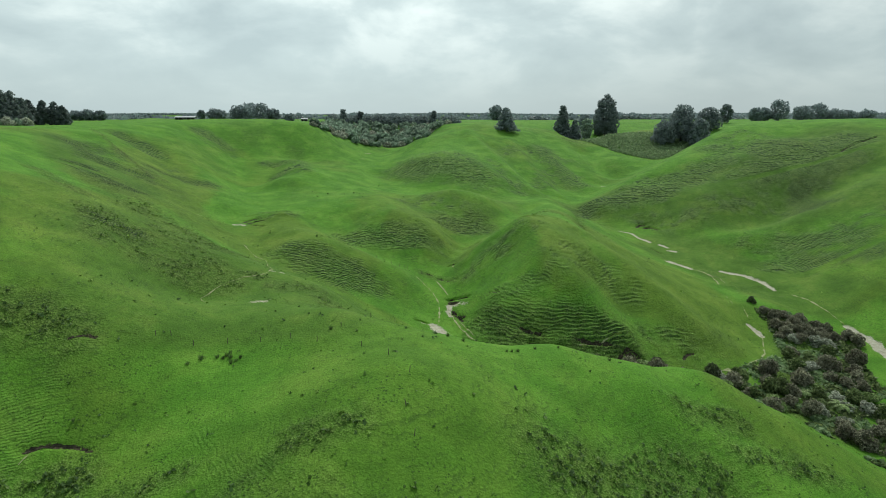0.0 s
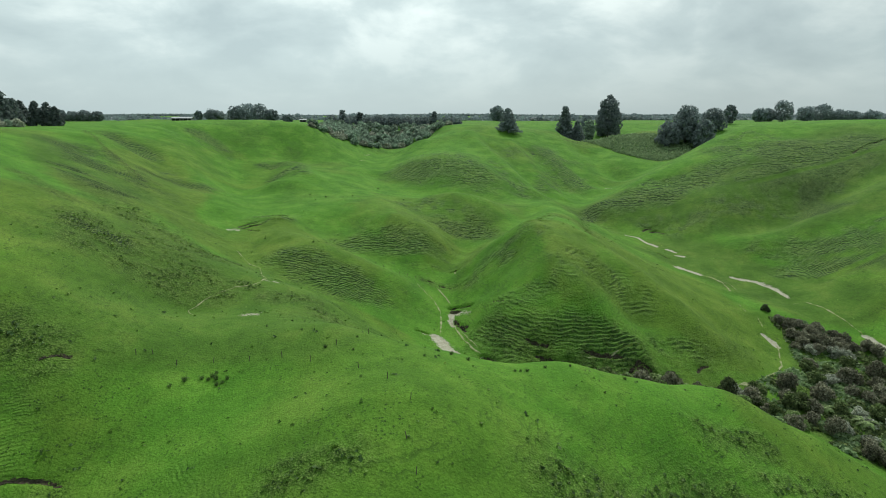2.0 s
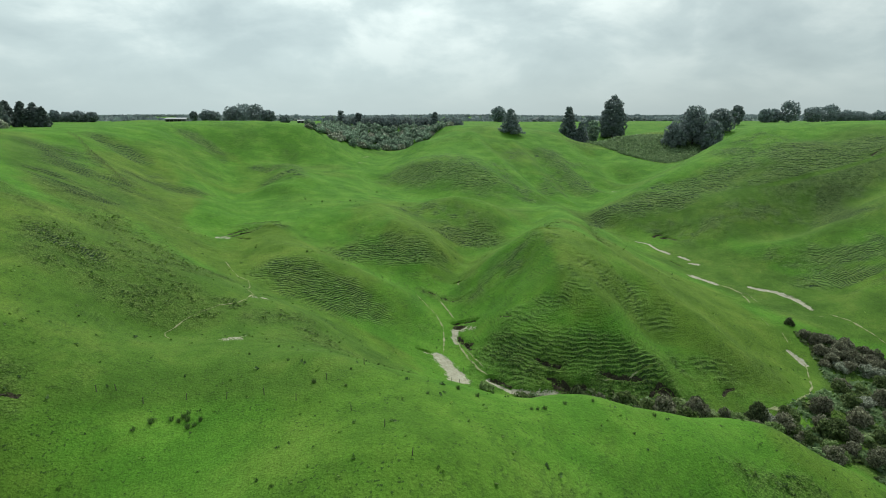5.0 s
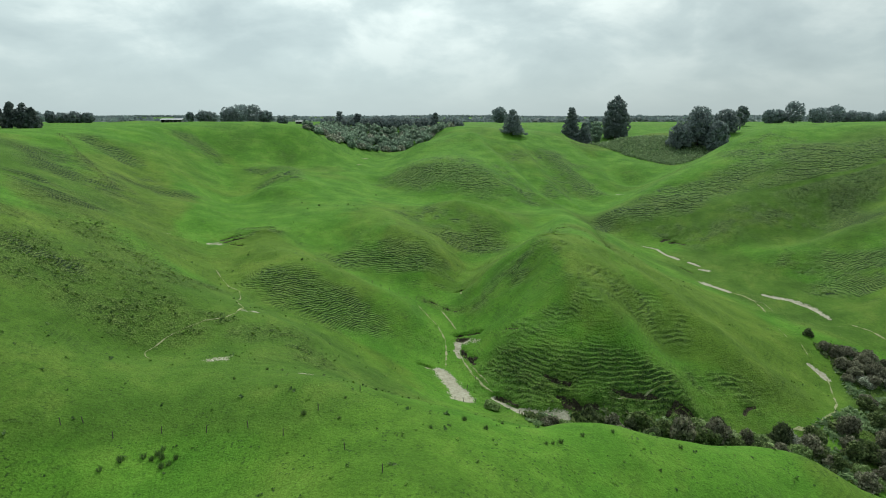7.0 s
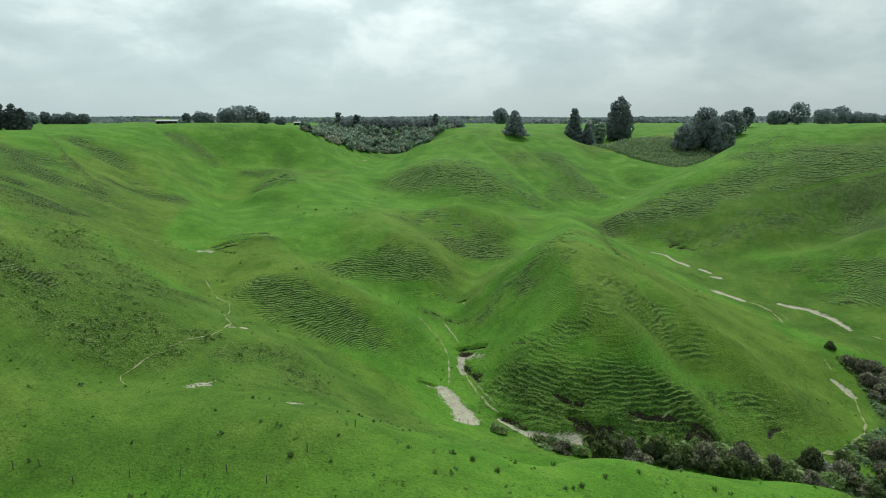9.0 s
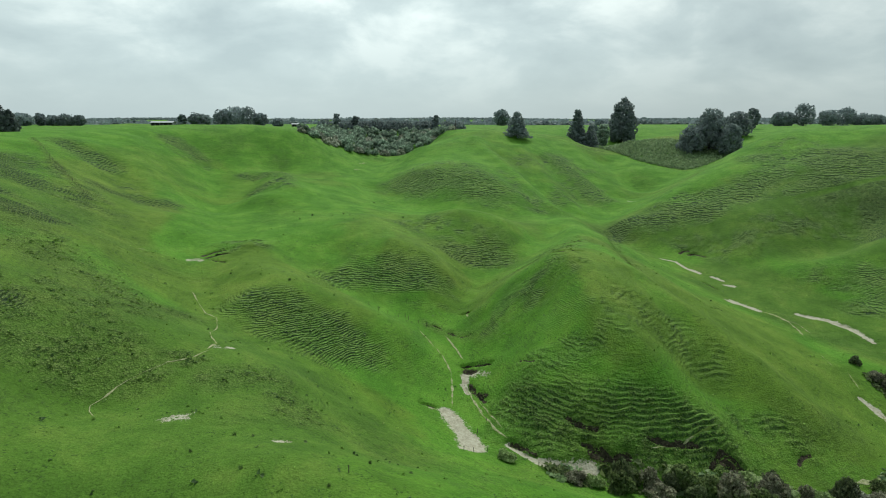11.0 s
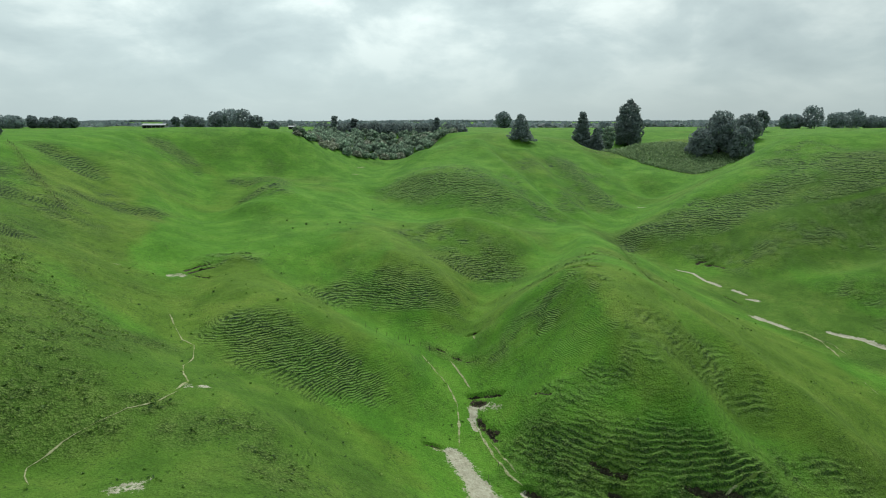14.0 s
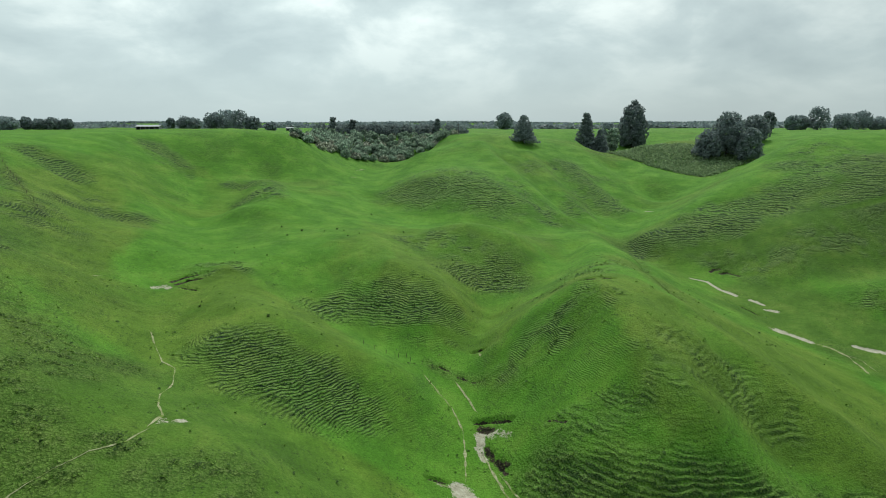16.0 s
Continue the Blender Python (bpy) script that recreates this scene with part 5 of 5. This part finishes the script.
rng = np.random.default_rng(5)
sx, sy = rng.uniform(124, 205, 7600), rng.uniform(344, 448, 7600)
keep = (sx > 126) & (sy > np.interp(sx, [126, 133, 140, 146, 154, 173, 194, 205], [404, 387, 369, 358, 347, 358, 374, 384])) & (sy < np.interp(sx, [126, 152, 205], [444, 440, 402])) & (ripple(sx, sy, 14.0, 61, 2) > -0.6)
scatter("scrub", "low grey-green scrub covering the gully slope", "scrub", sx[keep], sy[keep], rng.uniform(0.9, 2.4, keep.sum()), "scrub", 6, per=12, card=0.36)


def far_wood(x0, x1, y, height, seed):
    r = np.random.default_rng(seed)
    n = int((x1 - x0) / 1.6)
    x = np.repeat(np.sort(r.uniform(x0, x1, n)), 9)
    h = np.repeat(1.05 * height * r.uniform(0.75, 1.05, n) * (0.8 + 0.35 * np.sin(np.linspace(0, 9 + seed, n))), 9)
    r2 = r.uniform(0, 1, n * 9)
    return np.stack([x + r.normal(0, 2.6, n * 9), y + r.normal(0, 9, n * 9), 53 + h * r2], axis=1), h


blocks = [far_wood(-1500, -520, 1250, 6, 1), far_wood(-520, -330, 760, 5.5, 2), far_wood(-300, -190, 690, 5, 3), far_wood(-230, -60, 780, 5.5, 4), far_wood(-60, 130, 700, 5.8, 5),
          far_wood(90, 420, 720, 5.8, 6), far_wood(380, 900, 860, 6, 7), far_wood(400, 700, 740, 5, 8), far_wood(-40, 20, 600, 6, 9), far_wood(640, 1700, 1300, 7, 10), far_wood(-2600, -1400, 1900, 8, 11), far_wood(-1200, 2600, 2500, 8, 12), far_wood(110, 200, 660, 5, 13), far_wood(1600, 3000, 2000, 8, 14)]
pts = np.concatenate([b[0] for b in blocks])
r3 = np.random.default_rng(8)
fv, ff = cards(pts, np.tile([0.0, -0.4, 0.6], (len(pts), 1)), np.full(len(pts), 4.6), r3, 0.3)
tagged(new("far_woods", mesh_of("far_woods", fv, ff, LEAF["wood"])), "distant woods along the skyline, coloured grey-green for haze", "woods", kind="stuff")

def lip_spots():
    """Places along the undercut banks, where loose tussocks hang over the raw earth."""
    r = np.random.default_rng(17)
    for kind, w0, w1, deep, pts in MARKS:
        if kind == "scar" and pts[0][1] > 90:
            for p, q in zip(pts, pts[1:]):
                for k in range(int(math.dist(p, q) * 4)):
                    u = r.uniform(0, 1)
                    yield p[0] + (q[0] - p[0]) * u + r.normal(0, 0.45), p[1] + (q[1] - p[1]) * u + r.normal(0.25, 0.5)


hx, hy = np.array(list(lip_spots())).T
scatter("lip_tussocks", "tussocks hanging over the raw earth banks", "grass", hx, hy, rng.uniform(0.12, 0.32, hx.size), "tuft", 10, per=3)

# low growth between the shrubs of the valley floor and along the foot of the nose
vx, vy = rng.uniform(62, 116, 9000), rng.uniform(84, 148, 9000)
edge_w = np.interp(vy, [84, 92, 100, 108, 116, 124, 130, 136, 142, 148], [80, 78, 72, 66, 74, 88, 93, 95, 97, 97])
edge_e = np.interp(vy, [84, 100, 112, 124, 132, 140, 148], [92, 100, 106, 110, 116, 113, 106])
keep = (vx > edge_w) & (vx < edge_e) & (ripple(vx, vy, 5.0, 63, 2) > -0.2)
fx, fy = rng.uniform(22, 66, 2600), rng.uniform(106, 121, 2600)
foot = (np.abs(fy - np.interp(fx, [22, 30, 40, 50, 60, 66], [117.4, 115.6, 114, 112.6, 111.6, 111])) < 2.6) & (ripple(fx, fy, 4.0, 64, 2) > -0.2)
lx, ly = np.concatenate([vx[keep], fx[foot]]), np.concatenate([vy[keep], fy[foot]])
half_l = ripple(lx, ly, 6.0, 65, 2) > 0.0
scatter("low_scrub", "low olive scrub and bracken between the shrubs", "scrub", lx[half_l], ly[half_l], rng.uniform(0.4, 1.1, half_l.sum()), "green", 12, per=5)
scatter("low_scrub", "low grey-green scrub between the shrubs", "scrub", lx[~half_l], ly[~half_l], rng.uniform(0.4, 1.1, (~half_l).sum()), "scrub", 13, per=5)

# single tussocks of the rough pasture
tx, ty = rng.uniform(-66, 125, 520000), 44 + 170 * rng.uniform(0, 1, 520000) ** 1.3
tz, trank, tbare, tscar, tdry, tterr, tstep, tdeep = relief(tx, ty)
wild = trank + np.where(ty < 141, 0.6, 0.95) * tterr * smooth(-0.15, 0.65, -np.cos(2 * math.pi * tstep))
keep = (rng.uniform(0, 1, tx.size) < 0.004 + (0.26 + 0.24 * smooth(100, 80, ty)) * smooth(0.22, 0.75, wild)) & (tbare < 0.2)
tx, ty = tx[keep], ty[keep]
murky = rng.uniform(0, 1, tx.size) < 0.22 + 0.12 * smooth(105, 90, ty)
scatter("grass_tufts", "rank grass tufts over the rough pasture", "grass", tx[~murky], ty[~murky], rng.uniform(0.14, 0.40, (~murky).sum()), "tuft", 9, per=3)
scatter("dark_tufts", "dark rush tufts over the rough pasture", "grass", tx[murky], ty[murky], rng.uniform(0.18, 0.42, murky.sum()) * (1 + 0.3 * smooth(110, 90, ty[murky])), "rush", 14, per=3, tall=1.0)


# ---- built things ----
def paint(name, base, rough=0.6, metal=0.0, scale=3.0):
    m, nt, nl, b = material(name, rough)
    pos = nt.new("ShaderNodeNewGeometry").outputs["Position"]
    n1 = noise_node(nt, nl, pos, scale, 6.0, 0.65)
    nl.new(ramp_node(nt, nl, n1, (0.3, tuple(c * 0.72 for c in base)), (0.7, base)), b.inputs["Base Color"])
    b.inputs["Metallic"].default_value = metal
    return m


ROOF = paint("pale painted roof iron", (0.44, 0.47, 0.49), 0.45, 0.0, 1.2)
WALL = paint("grey shed cladding", (0.20, 0.22, 0.23), 0.7, 0.0, 1.5)
BAY_SHADE = paint("painted doorway shade", (0.03, 0.03, 0.03), 0.9)
POST = paint("weathered grey fence post", (0.10, 0.09, 0.075), 0.9, 0.0, 9.0)


def part(name, bm, mat, parent, label=""):
    me = bpy.data.meshes.new(name)
    bm.to_mesh(me)
    bm.free()
    me.materials.append(mat)
    ob = new(name, me)
    ob.parent = parent
    return tagged(ob, label)


def block(bm, x0, x1, y0, y1, z0, z1):
    m = Matrix.Translation(((x0 + x1) / 2, (y0 + y1) / 2, (z0 + z1) / 2)) @ Matrix.Diagonal((x1 - x0, y1 - y0, z1 - z0, 1))
    bmesh.ops.create_cube(bm, size=1, matrix=m)
    return bm


def gable(bm, x0, x1, y0, y1, eave, ridge, thick, over):
    """Two pitched sheets that meet along the ridge, with overhang."""
    ym = (y0 + y1) / 2
    for ya in (y0 - over, y1 + over):
        low = eave - (ridge - eave) * over / (ym - y0)
        vs = [bm.verts.new(p) for p in ((x0 - over, ya, low), (x1 + over, ya, low), (x1 + over, ym, ridge), (x0 - over, ym, ridge),
                                        (x0 - over, ya, low + thick), (x1 + over, ya, low + thick), (x1 + over, ym, ridge + thick), (x0 - over, ym, ridge + thick))]
        for f in ((0, 1, 2, 3), (4, 5, 6, 7), (0, 1, 5, 4), (1, 2, 6, 5), (2, 3, 7, 6), (3, 0, 4, 7)):
            bm.faces.new([vs[i] for i in f])
    return bm


def make_barn(length, depth, eave, ridge, bays):
    barn = new("barn")
    part("back_wall", block(bmesh.new(), -length / 2, length / 2, depth / 2 - 0.15, depth / 2, -0.5, eave), WALL, barn)
    for side in (-1, 1):
        bm = bmesh.new()
        x = side * (length / 2 - 0.08)
        vs = [bm.verts.new((x + dx, y, z)) for dx in (-0.07, 0.07) for y, z in ((-depth / 2, -0.5), (depth / 2 - 0.16, -0.5), (depth / 2 - 0.16, eave), (0, ridge - 0.05), (-depth / 2, eave))]
        for f in ((0, 1, 2, 3, 4), (5, 6, 7, 8, 9), (0, 1, 6, 5), (1, 2, 7, 6), (2, 3, 8, 7), (3, 4, 9, 8), (4, 0, 5, 9)):
            bm.faces.new([vs[i] for i in f])
        part("end_wall", bm, WALL, barn)
    w = length / bays
    for i in range(bays + 1):
        x = -length / 2 + i * w
        part("post", block(bmesh.new(), x - 0.12, x + 0.12, -depth / 2 - 0.12, -depth / 2 + 0.12, -0.5, eave), WALL, barn)
    # open bays are closed by near-black panels that paint the shade inside
    for i in range(1, bays, 2):
        x = -length / 2 + i * w
        part("door", block(bmesh.new(), x + 0.14, x + w - 0.14, -depth / 2 - 0.05, -depth / 2 + 0.05, -0.4, eave - 0.2), BAY_SHADE, barn, "dark panel painting the shade of an open doorway")
    part("roof", gable(bmesh.new(), -length / 2, length / 2, -depth / 2, depth / 2, eave, ridge, 0.08, 0.5), ROOF, barn, "pale iron roof")
    return barn


b1 = make_barn(12.5, 8, 2.3, 3.1, 5)
b1.matrix_basis = pose(-146, 432, ground_z(-146, 432), 0, 0, 6)
tagged(b1, "low grey farm barn with a pale iron roof", "barn")
b2 = make_barn(18, 8, 3.0, 4.4, 4)
b2.matrix_basis = pose(-530, 1110, ground_z(-530, 1110) - 0.2, 0, 0, 3)
tagged(b2, "far white-roofed shed on the plateau", "shed")


b3 = make_barn(4.8, 4, 1.9, 2.6, 2)
b3.matrix_basis = pose(-76, 505, ground_z(-76, 505), 0, 0, -4)
tagged(b3, "small pale-roofed shed beside the far trees", "shed")


def post_mesh():
    bm = bmesh.new()
    bmesh.ops.create_cone(bm, cap_ends=True, segments=8, radius1=0.05, radius2=0.042, depth=1.2, matrix=Matrix.Translation((0, 0, 0.22)))
    bmesh.ops.bevel(bm, geom=[e for e in bm.edges if all(v.co.z > 0.8 for v in e.verts)], offset=0.015, segments=1, affect="EDGES")
    me = bpy.data.meshes.new("fence_post")
    bm.to_mesh(me)
    bm.free()
    me.materials.append(POST)
    return me


POST_MESH = post_mesh()


def fence(spots, label, group):
    for x, y in spots:
        ob = new("fence_post", POST_MESH)
        ob.matrix_basis = pose(x, y, ground_z(x, y), pick.uniform(-7, 7), pick.uniform(-7, 7), pick.uniform(0, 90))
        tagged(ob, label, "fence post", group)


fence([(-34.6, 81.7), (-32.8, 82.5), (-29.4, 81.2), (-20.1, 81.3), (-25, 82.2), (-5.2, 73.8), (0.9, 63.5), (0.4, 58.5), (1.2, 55), (-1.6, 68.4), (-11.6, 78), (-15.6, 80.4), (-8.6, 81.4), (-4.6, 87)], "leaning weathered fence post on the bench", "old fence on the bench")
fence([(-6.5, 163.5), (-4.4, 162.6), (-2.4, 162.8), (-0.1, 163.3), (2.1, 163.3), (4.2, 162.8), (1.4, 164.6), (6, 161.6)], "grey fence post on the ridge end", "ridge fence")
fence([(9.5, 119.5), (11.1, 119.9), (13.4, 121.6), (12.6, 126.8), (14.4, 129.6), (20.9, 118.6), (23.7, 117.4), (17.6, 120.4), (27, 116.2)], "grey fence post beside the stream", "stream fence")


slope_fence = [(-122, 251), (-106, 230), (-94, 216), (-80.5, 200)]
fence([(a[0] + (b[0] - a[0]) * k / 6, a[1] + (b[1] - a[1]) * k / 6) for a, b in zip(slope_fence, slope_fence[1:]) for k in range(6)], "dark weathered fence post on the terraced slope", "slope fence")


# ---- power pole on the hilltop ----
def make_power_pole(height):
    pole = new("power_pole")
    bm = bmesh.new()
    bmesh.ops.create_cone(bm, cap_ends=True, segments=10, radius1=0.17, radius2=0.11, depth=height + 0.8, matrix=Matrix.Translation((0, 0, height / 2 - 0.4)))
    part("shaft", bm, POST, pole)
    part("crossarm", block(bmesh.new(), -0.9, 0.9, -0.20, -0.10, height - 0.65, height - 0.5), POST, pole)
    for x in (-0.75, 0.0, 0.75):
        bm = bmesh.new()
        bmesh.ops.create_cone(bm, cap_ends=True, segments=8, radius1=0.07, radius2=0.04, depth=0.2, matrix=Matrix.Translation((x, -0.15, height - 0.40)))
        part("insulator", bm, ROOF, pole, "pale ceramic insulator")
    return pole


power_pole = make_power_pole(6.2)
power_pole.matrix_basis = pose(35.4, 398, ground_z(35.4, 398), 0, 0, 25)
tagged(power_pole, "weathered timber power pole on the hilltop", "power pole")
